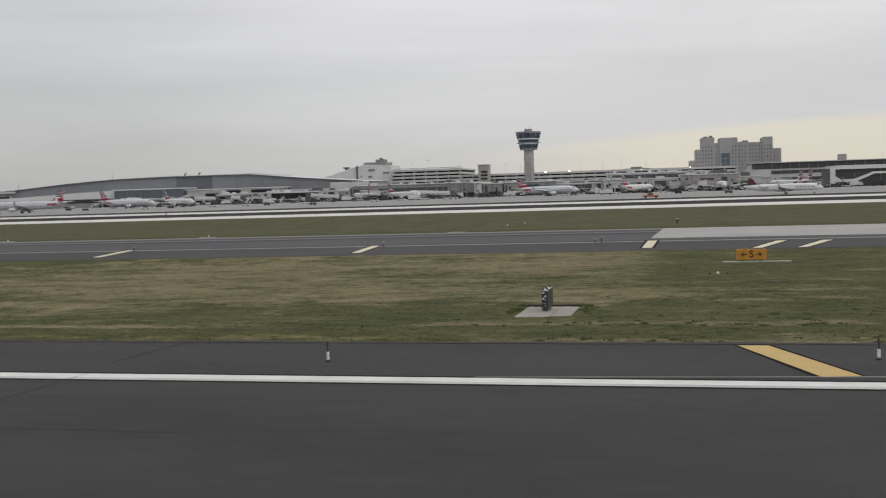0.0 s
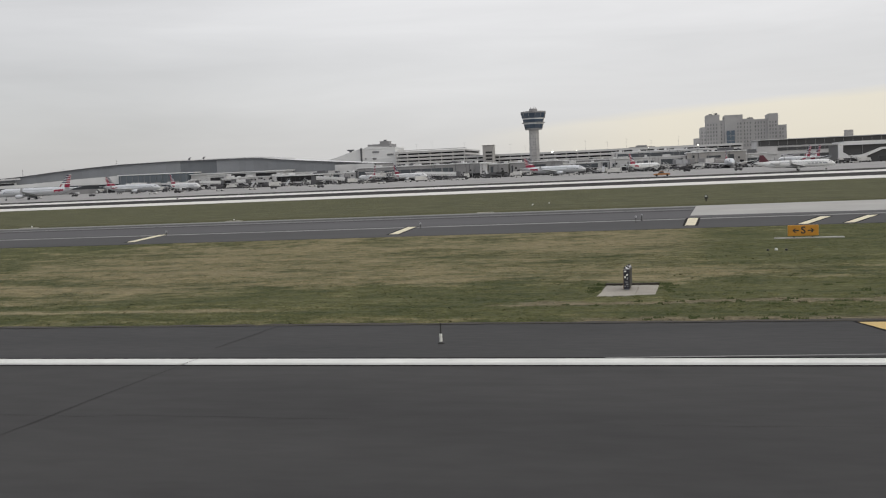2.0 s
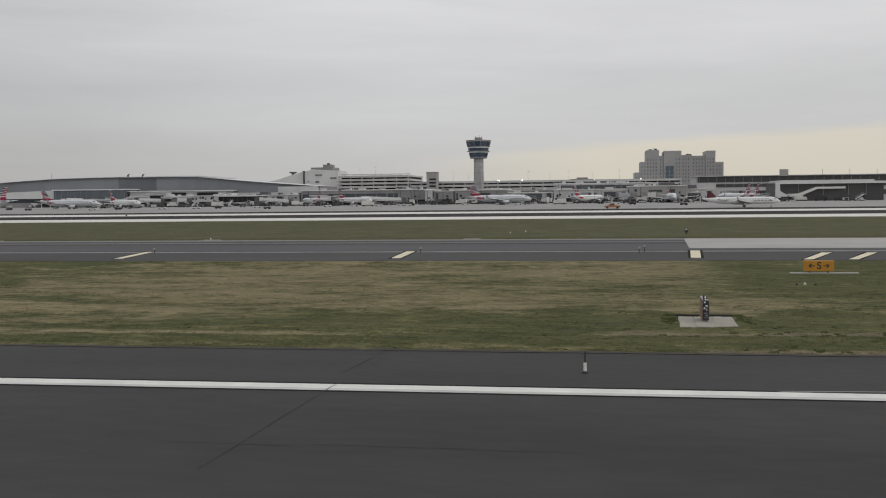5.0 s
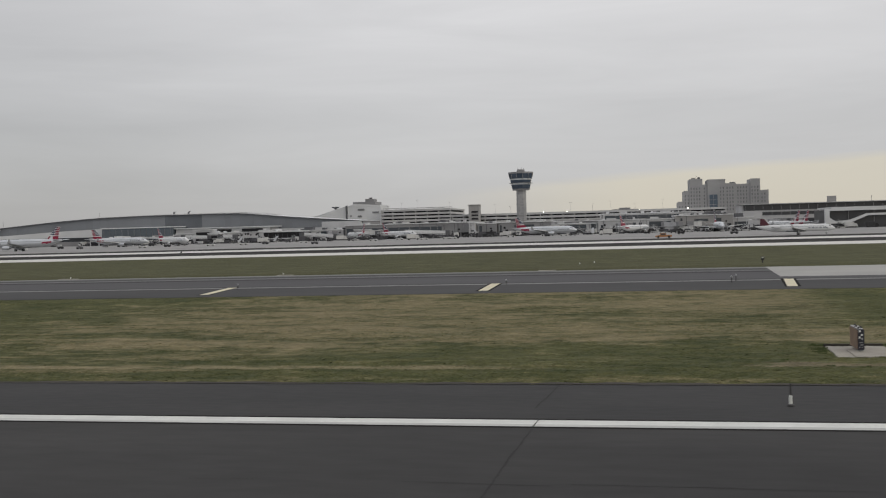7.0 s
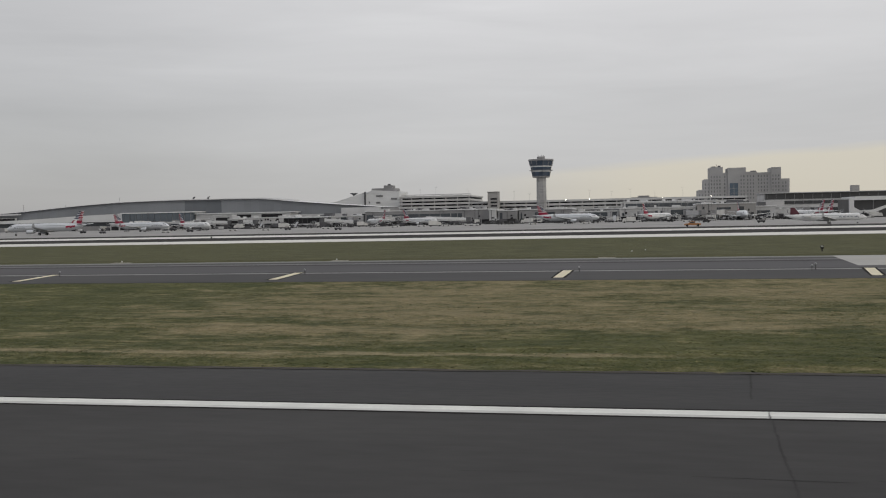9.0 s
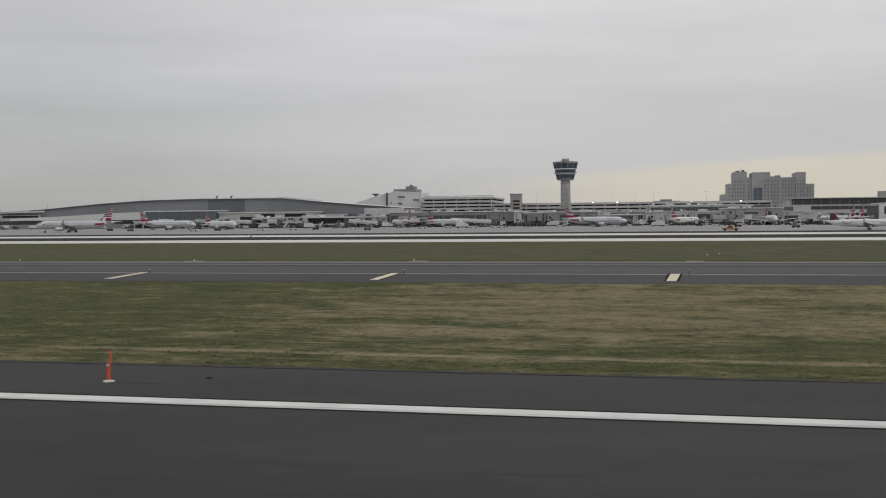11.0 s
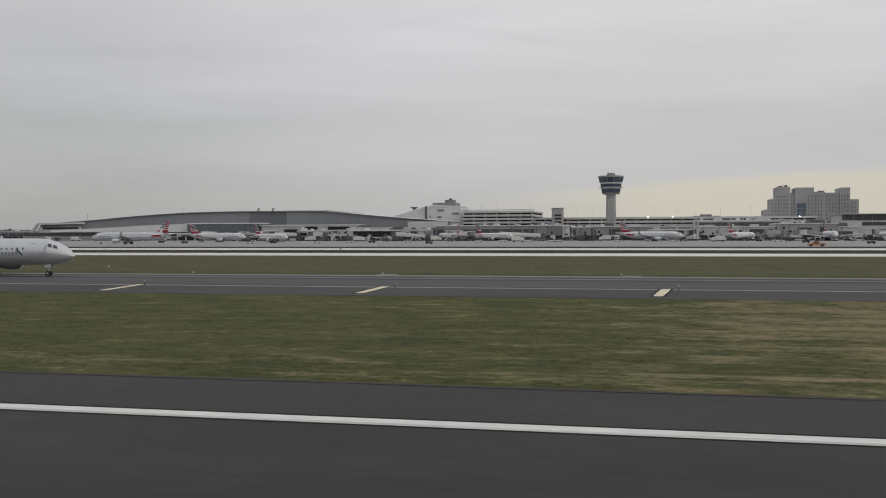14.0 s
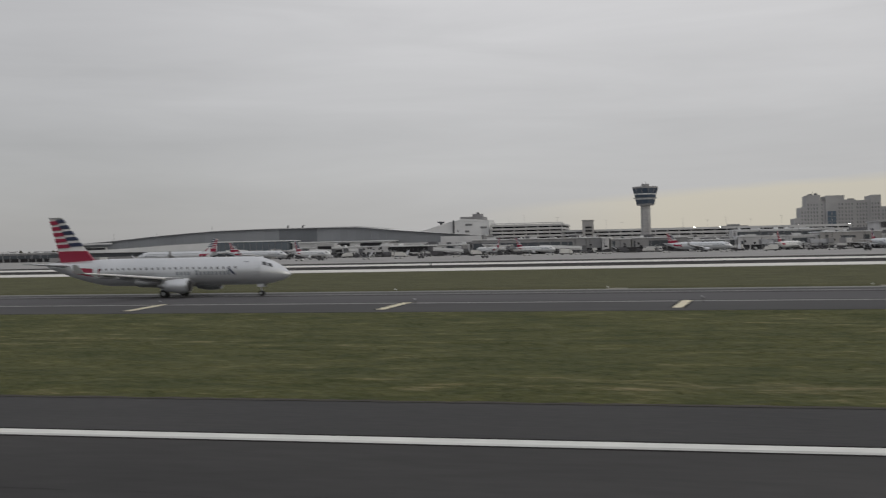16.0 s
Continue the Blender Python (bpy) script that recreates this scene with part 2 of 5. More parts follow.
M["hallglass"] = surface("hall_blue_glazing", (0.125, 0.147, 0.17), (0.098, 0.117, 0.138), 0.08, 0.2, 0, 0.04)
M["seam"] = surface("dark_paving_seam", (0.040, 0.0395, 0.040), (0.050, 0.0495, 0.050), 0.8, 0.9, 0.2, 0.2, spec=0.1)
M["darkseal"] = surface("dark_sealed_asphalt", (0.036, 0.034, 0.032), (0.028, 0.027, 0.026), 0.05, 0.9, 0, 0.15, stretch=(0.2, 1, 1), spec=0.1)
M["darkbay"] = surface("dim_glazed_bay", (0.135, 0.146, 0.162), (0.11, 0.12, 0.135), 0.06, 0.25, 0, 0.04)
M["seal"] = surface("crack_seal", (0.042, 0.042, 0.043), None, 1.0, 0.9, 0, 0.1, spec=0.1)
M["paint_white"] = surface("white_paint", (0.74, 0.75, 0.715), (0.60, 0.61, 0.58), 0.7, 0.7, 0.1, 0.16)
M["paint_worn"] = surface("grimy_white_paint", (0.62, 0.625, 0.60), (0.40, 0.405, 0.39), 0.5, 0.75, 0.1, 0.2, stretch=(0.4, 8, 1))
M["paint_yellow"] = surface("yellow_paint", (0.57, 0.395, 0.13), (0.50, 0.36, 0.135), 0.8, 0.7, 0.1, 0.1)
M["paint_pale"] = surface("faded_yellow_paint", (0.72, 0.66, 0.48), (0.64, 0.59, 0.45), 0.8, 0.75, 0.1, 0.1)
M["paint_line"] = surface("worn_line_paint", (0.25, 0.248, 0.242), (0.17, 0.17, 0.168), 0.3, 0.8, 0, 0.15)
M["border"] = surface("black_paint_border", (0.016, 0.0145, 0.014), None, 1.0, 0.9, 0, 0.2, spec=0.08)
M["edgepale"] = surface("pale_shoulder_strip", (0.23, 0.23, 0.222), (0.165, 0.165, 0.16), 0.1, 0.85, 0.1, 0.15, stretch=(0.1, 1, 1), spec=0.15)
M["white"] = surface("aircraft_white", (0.70, 0.71, 0.72), (0.64, 0.65, 0.66), 0.15, 0.35, 0, 0.03, local=True)
M["silver"] = surface("aircraft_silver", (0.62, 0.64, 0.67), (0.55, 0.57, 0.60), 0.15, 0.36, 0, 0.03, local=True, metal=0.55)
M["grey"] = surface("aircraft_grey", (0.36, 0.37, 0.38), (0.30, 0.31, 0.32), 0.3, 0.45, 0, 0.05, local=True)
M["red"] = surface("livery_red", (0.27, 0.009, 0.042), (0.235, 0.010, 0.04), 0.5, 0.4, local=True)
M["blue"] = surface("livery_blue", (0.013, 0.024, 0.068), (0.016, 0.026, 0.062), 0.5, 0.4, local=True)
M["maroon"] = surface("livery_maroon", (0.10, 0.02, 0.035), None, 0.5, 0.4, local=True)
M["window"] = surface("cabin_window", (0.075, 0.08, 0.09), None, 1.0, 0.2, local=True)
M["tyre"] = surface("tyre_rubber", (0.02, 0.02, 0.021), None, 3.0, 0.85)
M["metal"] = surface("bare_metal", (0.42, 0.43, 0.44), (0.34, 0.35, 0.36), 2.0, 0.4, metal=0.8)
M["title"] = surface("title_paint", (0.30, 0.325, 0.355), None, 1.0, 0.4, local=True)
M["black"] = surface("black_enamel", (0.022, 0.022, 0.024), (0.035, 0.034, 0.034), 2.0, 0.5)
M["brown"] = surface("weathered_panel", (0.24, 0.165, 0.115), (0.17, 0.12, 0.085), 2.0, 0.7)
M["orange"] = surface("orange_plastic", (0.78, 0.085, 0.035), (0.66, 0.08, 0.04), 4.0, 0.5)
M["sign"] = surface("sign_amber", (0.50, 0.235, 0.02), (0.43, 0.20, 0.02), 1.0, 0.5)
M["cladding"] = surface("hall_cladding", (0.20, 0.212, 0.230), (0.166, 0.177, 0.194), 0.03, 0.4, 0, 0.04, spread=0.04)
M["pierglass"] = surface("pier_grey_glazing", (0.060, 0.062, 0.068), (0.044, 0.046, 0.051), 0.06, 0.3, 0, 0.05)
M["cabglass"] = surface("cab_blue_glazing", (0.045, 0.067, 0.10), (0.035, 0.051, 0.078), 0.2, 0.15, 0, 0.05)
M["glass"] = surface("dark_glazing", (0.07, 0.08, 0.092), (0.05, 0.058, 0.068), 0.08, 0.16, 0, 0.04, spread=0.15)
# near-black: carries the shade inside openings as colour; also used for dark windows
M["void"] = surface("painted_interior_shade", (0.034, 0.034, 0.037), (0.024, 0.024, 0.027), 0.1, 0.85, 0, 0.05, spec=0.15)
M["wallpale"] = surface("pale_wall_panel", (0.53, 0.532, 0.54), (0.42, 0.424, 0.434), 0.08, 0.7, 0, 0.06)
M["roofpale"] = surface("pale_roof_metal", (0.68, 0.69, 0.70), (0.58, 0.59, 0.60), 0.05, 0.5, 0, 0.04)
M["wallgrey"] = surface("grey_wall_panel", (0.265, 0.265, 0.272), (0.205, 0.206, 0.214), 0.08, 0.7, 0, 0.07)
M["walltan"] = surface("warm_concrete_wall", (0.345, 0.338, 0.33), (0.29, 0.284, 0.28), 0.06, 0.8, 0, 0.07)
M["garage"] = surface("garage_concrete", (0.51, 0.51, 0.508), (0.43, 0.43, 0.432), 0.07, 0.85, 0, 0.07)
M["hotel"] = surface("hotel_precast", (0.375, 0.375, 0.38), (0.315, 0.315, 0.322), 0.05, 0.85, 0, 0.06)
M["hotelglass"] = surface("hotel_window_glass", (0.19, 0.195, 0.205), None, 0.2, 0.3, 0, 0.05, spread=0.25)
M["atrium"] = surface("atrium_blue_glass", (0.085, 0.12, 0.16), (0.07, 0.10, 0.14), 0.1, 0.2, 0, 0.05)
M["soil"] = surface("dark_soil_and_lip_shade", (0.032, 0.028, 0.023), (0.05, 0.043, 0.034), 1.5, 0.95, 0.4, 0.25)
M["navy"] = surface("dark_navy_enamel", (0.018, 0.019, 0.032), (0.028, 0.028, 0.04), 3.0, 0.5)
M["weeds"] = surface("weed_green", (0.045, 0.062, 0.022), (0.07, 0.08, 0.035), 1.0, 0.95, 0, 0.2, spec=0.15)
M["shaft"] = surface("tower_shaft_concrete", (0.40, 0.40, 0.40), (0.31, 0.31, 0.315), 0.12, 0.8, 0, 0.08)
M["plant"] = surface("rooftop_plant", (0.115, 0.117, 0.125), (0.085, 0.087, 0.095), 0.3, 0.7)
M["pole"] = surface("galvanised_pole", (0.22, 0.22, 0.225), None, 1.0, 0.5)
M["carpaint"] = surface("car_paint_mixed", (0.30, 0.30, 0.31), (0.24, 0.24, 0.25), 0.5, 0.35, spread=0.75, local=True)
M["truckwhite"] = surface("truck_white", (0.60, 0.60, 0.59), (0.52, 0.52, 0.51), 0.5, 0.5, local=True)
M["truckgrey"] = surface("equipment_grey", (0.060, 0.060, 0.066), (0.036, 0.036, 0.041), 0.5, 0.6, spread=0.7, local=True)
M["truckorange"] = surface("truck_orange", (0.36, 0.165, 0.06), (0.30, 0.14, 0.055), 0.5, 0.5, local=True)
M["bark"] = surface("bark", (0.09, 0.075, 0.06), None, 2.0, 0.9)
M["woods"] = surface("bare_woods", (0.085, 0.082, 0.072), (0.06, 0.062, 0.05), 0.05, 0.95, 0, 0.2)
M["lamp"] = glow("lit_lamp", (1.0, 0.93, 0.8), 9.0)



# ---- building helpers ----
def thing(name, x=0.0, y=0.0, z=0.0, label="", category="", group="", kind=""):
    ob = new(name)
    ob.location = (x, y, z)
    ob.empty_display_size = 0.5
    return tagged(ob, label, category, group, kind)


def mesh_from(name, bm, mats, smooth=False):
    me = bpy.data.meshes.new(name)
    bm.normal_update()
    bm.to_mesh(me)
    bm.free()
    for m in (mats if isinstance(mats, (list, tuple)) else [mats]):
        me.materials.append(m)
    if smooth:
        me.polygons.foreach_set("use_smooth", [True] * len(me.polygons))
    return me


def part(name, bm, material, parent, label="", smooth=False):
    ob = new(name, mesh_from(name, bm, material, smooth))
    ob.parent = parent
    return tagged(ob, label)


def twin(name, data, parent, loc, label=""):
    """Another object on the same mesh, for alike pieces."""
    ob = new(name, data)
    ob.parent, ob.location = parent, loc
    return tagged(ob, label)


def setting(name, bm, material, label, category, smooth=False):
    return tagged(new(name, mesh_from(name, bm, material, smooth)), label, category, kind="structure")


def box(bm, x0, x1, y0, y1, z0, z1, bevel=0.0):
    vs = [bm.verts.new((x, y, z)) for x in (x0, x1) for y in (y0, y1) for z in (z0, z1)]
    fs = [bm.faces.new([vs[i] for i in f]) for f in ((0, 1, 3, 2), (4, 6, 7, 5), (0, 4, 5, 1), (2, 3, 7, 6), (0, 2, 6, 4), (1, 5, 7, 3))]
    if bevel:
        bmesh.ops.bevel(bm, geom=list({e for f in fs for e in f.edges}), offset=bevel, segments=1, affect="EDGES")
    return bm


def bx(*a, **k):
    return box(bmesh.new(), *a, **k)


def prism(bm, pts, z0, z1):
    """An upright prism over a plan outline."""
    lo, hi = [bm.verts.new((x, y, z0)) for x, y in pts], [bm.verts.new((x, y, z1)) for x, y in pts]
    n = len(pts)
    bm.faces.new(lo[::-1]), bm.faces.new(hi)
    for i in range(n):
        bm.faces.new((lo[i], lo[(i + 1) % n], hi[(i + 1) % n], hi[i]))
    bmesh.ops.recalc_face_normals(bm, faces=bm.faces[:])
    return bm


def slab_xz(bm, pts, y0, y1):
    """An outline in x and z, made thick along y."""
    a, b = [bm.verts.new((x, y0, z)) for x, z in pts], [bm.verts.new((x, y1, z)) for x, z in pts]
    n = len(pts)
    bm.faces.new(a), bm.faces.new(b[::-1])
    for i in range(n):
        bm.faces.new((a[(i + 1) % n], a[i], b[i], b[(i + 1) % n]))
    bmesh.ops.recalc_face_normals(bm, faces=bm.faces[:])
    return bm


def loft(bm, rings, caps=True):
    rows = [[bm.verts.new(p) for p in r] for r in rings]
    n = len(rows[0])
    for a, b in zip(rows, rows[1:]):
        for i in range(n):
            bm.faces.new((a[i], a[(i + 1) % n], b[(i + 1) % n], b[i]))
    if caps:
        bm.faces.new(rows[0][::-1]), bm.faces.new(rows[-1])
    bmesh.ops.recalc_face_normals(bm, faces=bm.faces[:])
    return bm


def ring(c, r, axis="z", n=12, ry=None):
    ry = ry or r
    out = []
    for i in range(n):
        a = 2 * math.pi * i / n
        u, v = r * math.cos(a), ry * math.sin(a)
        out.append({"z": (c[0] + u, c[1] + v, c[2]), "x": (c[0], c[1] + u, c[2] + v), "y": (c[0] + u, c[1], c[2] + v)}[axis])
    return out


def tube(p, q, r, n=8, r2=None, bm=None):
    """A straight round bar from p to q."""
    bm = bm or bmesh.new()
    p, q = Vector(p), Vector(q)
    d = (q - p).normalized()
    s = d.orthogonal().normalized()
    t = d.cross(s)
    rings = [[tuple(c + rr * (math.cos(2 * math.pi * i / n) * s + math.sin(2 * math.pi * i / n) * t)) for i in range(n)] for c, rr in ((p, r), (q, r2 or r))]
    return loft(bm, rings)


def lathe(profile, axis="z", c=(0, 0, 0), n=16, bm=None):
    """Rings (distance along the axis, radius) about an axis through c."""
    k = "xyz".index(axis)
    rings = []
    for d, r in profile:
        cc = list(c)
        cc[k] += d
        rings.append(ring(cc, max(r, 0.002), axis, n))
    return loft(bm or bmesh.new(), rings)


# ---- ground and pavements ----
def fade(v, a, b):
    t = min(max((v - a) / (b - a), 0), 1)
    return t * t * (3 - 2 * t)


def grass_z(x, y):
    """The infield falls from the runway into a shallow swale and rises to the taxiway."""
    if 32 <= y <= 84.2:
        dip = 0.42 * fade(y, 32, 44) + 0.36 * fade(y, 45, 66) - 0.33 * fade(y, 76, 84)
        return -0.03 - dip + 0.05 * noise.noise((x * 0.12, y * 0.25, 0)) * fade(y, 32, 34) * (1 - fade(y, 82, 84))
    if 84.2 < y < 114.7:
        return -0.7
    if 115 < y < 214:
        return -0.03 - 0.25 * fade(y, 115, 140) * (1 - fade(y, 185, 214))
    return -0.06


def build_ground():
    bm = bmesh.new()
    xs = [-4400, -1500, -600] + [-220 + 3.5 * i for i in range(80)] + [120, 600, 1500, 4400]
    ys = [-4400, -600, -80, -34, 31.4] + [32 + 1.5 * i for i in range(35)] + [84.1, 84.6, 114.4, 115, 125, 140, 160, 185, 200, 214, 215, 600, 1500, 4400]
    grid = [[bm.verts.new((x, y, grass_z(x, y))) for x in xs] for y in ys]
    for a, b in zip(grid, grid[1:]):
        for i in range(len(xs) - 1):
            bm.faces.new((a[i], a[i + 1], b[i + 1], b[i]))
    setting("ground", bm, M["turf"], "mown autumn airfield grass, green and straw coloured", "grass", True)


build_ground()
FAR = 1500.0
setting("runway", bx(-FAR, FAR, -31, 26.3, -0.5, 0), M["asphalt"], "worn dark grey asphalt runway with a white edge line", "runway")
setting("runway_shoulder", bx(-FAR, FAR, 26.3, 32, -0.5, -0.004), M["shoulder"], "dark asphalt shoulder beside the runway, edged by grass", "road")
FALL = 0.063  # the near shoulder falls towards the grass


def shoulder_z(y):
    return -FALL * (91.3 - y)


setting("taxiway_shoulder_near", loft(bmesh.new(), [[(x, 84, -0.9), (x, 91.3, -0.9), (x, 91.3, 0), (x, 84, shoulder_z(84))] for x in (-FAR, FAR)]), M["taxi_dark"], "grey asphalt taxiway shoulder with diagonal painted bars", "road")
setting("taxiway", bx(-FAR, FAR, 91.3, 106.5, -0.5, 0.004), M["taxi"], "blue-grey asphalt taxiway between two grass strips", "road")
setting("taxiway_shoulder_far", bx(-FAR, FAR, 106.5, 115, -0.5, 0), M["taxi_dark"], "grey asphalt far shoulder of the taxiway", "road")
setting("pavement_near_band", bx(-FAR, FAR, 214, 240, -0.5, 0), M["band"], "bleached pale concrete strip beyond the grass", "pavement")
setting("pavement_dark_band", bx(-FAR, FAR, 240, 284, -0.5, 0), M["darkseal"], "dark asphalt strip between two pale concrete bands", "pavement")
setting("pavement_far_band", bx(-FAR, FAR, 284, 316, -0.5, 0), M["band"], "bleached pale concrete strip before the apron", "pavement")
setting("pavement_outer_band", bx(-FAR, FAR, 316, 352, -0.5, 0), M["darkseal"], "dark asphalt strip at the edge of the apron", "pavement")
setting("apron", bx(-FAR, FAR, 352, 900, -0.5, 0), M["apron"], "grey concrete parking apron before the terminals", "pavement")


def outline(name, pts, z, material, label, category="marking"):
    bm = bmesh.new()
    prism(bm, pts, z - 0.003, z)
    return setting(name, bm, material, label, category)


outline("runway_edge_line", [(-FAR, 25.47), (FAR, 25.47), (FAR, 26.04), (-FAR, 26.04)], 0.005, M["paint_white"], "broad white painted line along the runway edge")
outline("runway_edge_line_worn_strip", [(-FAR, 25.20), (FAR, 25.20), (FAR, 25.47), (-FAR, 25.47)], 0.005, M["paint_worn"], "dirtier overpainted strip of the white runway line")
outline("runway_edge_line_border", [(-FAR, 25.02), (FAR, 25.02), (FAR, 26.22), (-FAR, 26.22)], 0.0025, M["border"], "thin black border under the white runway line")
outline("shoulder_joint_line", [(-5, 26.1), (40, 28.75), (40, 28.9), (-5, 26.2)], 0.006, M["paint_line"], "thin worn grey line leaving the runway edge")
outline("shoulder_stripe_border", [(2.30, 31.82), (3.48, 31.82), (5.32, 26.78), (3.98, 26.62)], 0.004, M["border"], "black border of the yellow shoulder stripe")
outline("shoulder_stripe", [(2.42, 31.72), (3.36, 31.72), (5.16, 26.86), (4.14, 26.72)], 0.008, M["paint_yellow"], "broad yellow diagonal stripe painted on the shoulder")
outline("taxiway_edge_strip", [(-FAR, 112.0), (FAR, 112.0), (FAR, 115.0), (-FAR, 115.0)], 0.006, M["edgepale"], "pale worn strip along the far edge of the taxiway")
outline("taxiway_line_mid", [(-FAR, 106.9), (FAR, 106.9), (FAR, 108.0), (-FAR, 108.0)], 0.006, M["edgepale"], "thin worn pale line along the taxiway")
outline("taxiway_joint", [(-FAR, 104.0), (FAR, 104.0), (FAR, 105.2), (-FAR, 105.2)], 0.008, M["seam"], "dark joint along the taxiway")
outline("taxiway_concrete_panel", [(-0.6, 94.3), (90, 92.2), (90, 112.0), (3.0, 114.6), (1.1, 114.6), (0.72, 114.1)], 0.016, M["concrete"], "pale concrete slab set into the dark taxiway", "pavement")


def sloped(name, pts, lift, material, label):
    """A painted shape lying on the falling shoulder."""
    bm = bmesh.new()
    prism(bm, pts, -0.003, 0)
    for v in bm.verts:
        v.co.z += shoulder_z(v.co.y) + lift
    return setting(name, bm, material, label, "marking")


sloped("taxiway_line_near", [(-FAR, 90.15), (FAR, 90.15), (FAR, 90.75), (-FAR, 90.75)], 0.003, M["paint_line"], "thin worn pale line beside the taxiway shoulder bars")
for xl, k in ((-0.93, -0.45), (-27.25, -0.45), (-53.6, -0.7), (-80.2, -1.0), (-106.4, -1.2), (-132.0, -1.2), (-158.2, -1.2), (-184.4, -1.2)):
    sloped("bar_border", [(xl + k - 0.15, 85.5), (xl + k + 1.15, 85.5), (xl + 1.15, 91.1), (xl - 0.15, 91.1)], 0.004, M["border"], "dark border painted round a shoulder bar")
    sloped("shoulder_bar", [(xl + k + 0.06, 85.7), (xl + k + 0.92, 85.7), (xl + 0.94, 90.9), (xl + 0.08, 90.9)], 0.008, M["paint_pale"], "pale yellow bar painted across the taxiway shoulder")
for a, b in ((7.7, 10.2), (11.3, 14.0)):
    sloped("bar_border", [(a - 0.2, 84.45), (a + 1.0, 84.45), (b + 1.05, 89.35), (b - 0.2, 89.35)], 0.004, M["border"], "dark border painted round a shoulder bar")
    sloped("shoulder_bar", [(a, 84.55), (a + 0.8, 84.55), (b + 0.85, 89.2), (b, 89.2)], 0.008, M["paint_pale"], "pale yellow slanted bar painted where the taxiway turns off")


def wander(name, p, q, width, step, sway, seed, mat="seal", label="dark sealed crack wandering over the asphalt"):
    """A sealed crack that wanders from p to q."""
    rnd = random.Random(seed)
    n = max(3, int((Vector(q) - Vector(p)).length / step))
    d = (Vector(q) - Vector(p)).normalized()
    side = Vector((-d.y, d.x))
    bm = bmesh.new()
    off, rows = 0.0, []
    for i in range(n + 1):
        off += rnd.uniform(-sway, sway)
        c = Vector(p).lerp(Vector(q), i / n) + side * off
        w = width * rnd.uniform(0.5, 1.2)
        rows.append((bm.verts.new((*(c - side * w), 0.007)), bm.verts.new((*(c + side * w), 0.007))))
    for a, b in zip(rows, rows[1:]):
        bm.faces.new((a[0], b[0], b[1], a[1]))
    bmesh.ops.recalc_face_normals(bm, faces=bm.faces[:])
    setting(name, bm, M[mat], label, "crack")


def ragged_strip(name, x0, x1, y0, y1, z, wob, mat, label, seed, step=0.6):
    """A long strip with ragged sides, lying on the ground."""
    rnd = random.Random(seed)
    bm = bmesh.new()
    rows, x = [], x0
    while x <= x1:
        rows.append((bm.verts.new((x, y0 + rnd.uniform(-wob, wob) * 0.4, z(x, y0))), bm.verts.new((x, y1 + rnd.uniform(-wob, wob), z(x, y1)))))
        x += step
    for a, b in zip(rows, rows[1:]):
        bm.faces.new((a[0], b[0], b[1], a[1]))
    bmesh.ops.recalc_face_normals(bm, faces=bm.faces[:])
    setting(name, bm, M[mat], label, "soil")


# soil strip whose dark tone also gives the shade of the grass lip
ragged_strip("soil_edge", -230, 60, 31.93, 32.28, lambda x, y: 0.012, 0.14, "soil", "soil lip painted dark as shade where grass meets the shoulder", 21)
wander("paving_seam", (-16.7, 31.9), (-17.1, 27.7), 0.030, 0.2, 0.012, 1, "seam", "broad dark paving seam across the shoulder")
wander("paving_seam", (-16.93, 24.9), (-17.35, 17.5), 0.028, 0.2, 0.012, 11, "seam", "broad dark paving seam across the runway")
wander("crack", (-16.86, 26.2), (-16.93, 25.0), 0.02, 0.3, 0.01, 12)
rnd_c = random.Random(31)
cx = -220.0
while cx < 50:
    ln = rnd_c.uniform(1.5, 6)
    wander("crack", (cx, 19.4 + rnd_c.uniform(-0.15, 0.15)), (cx + ln, 19.4 + rnd_c.uniform(-0.15, 0.15)), rnd_c.uniform(0.005, 0.012), 0.5, 0.03, int(cx * 10) + 9000)
    cx += ln + rnd_c.choice((0.4, 1.5, 3.0, 6.0))
# faint dark stain leading east from the orange marker, laid like a crack
wander("crack", (-45.9, 28.3), (-43.8, 28.3), 0.025, 0.4, 0.01, 4)


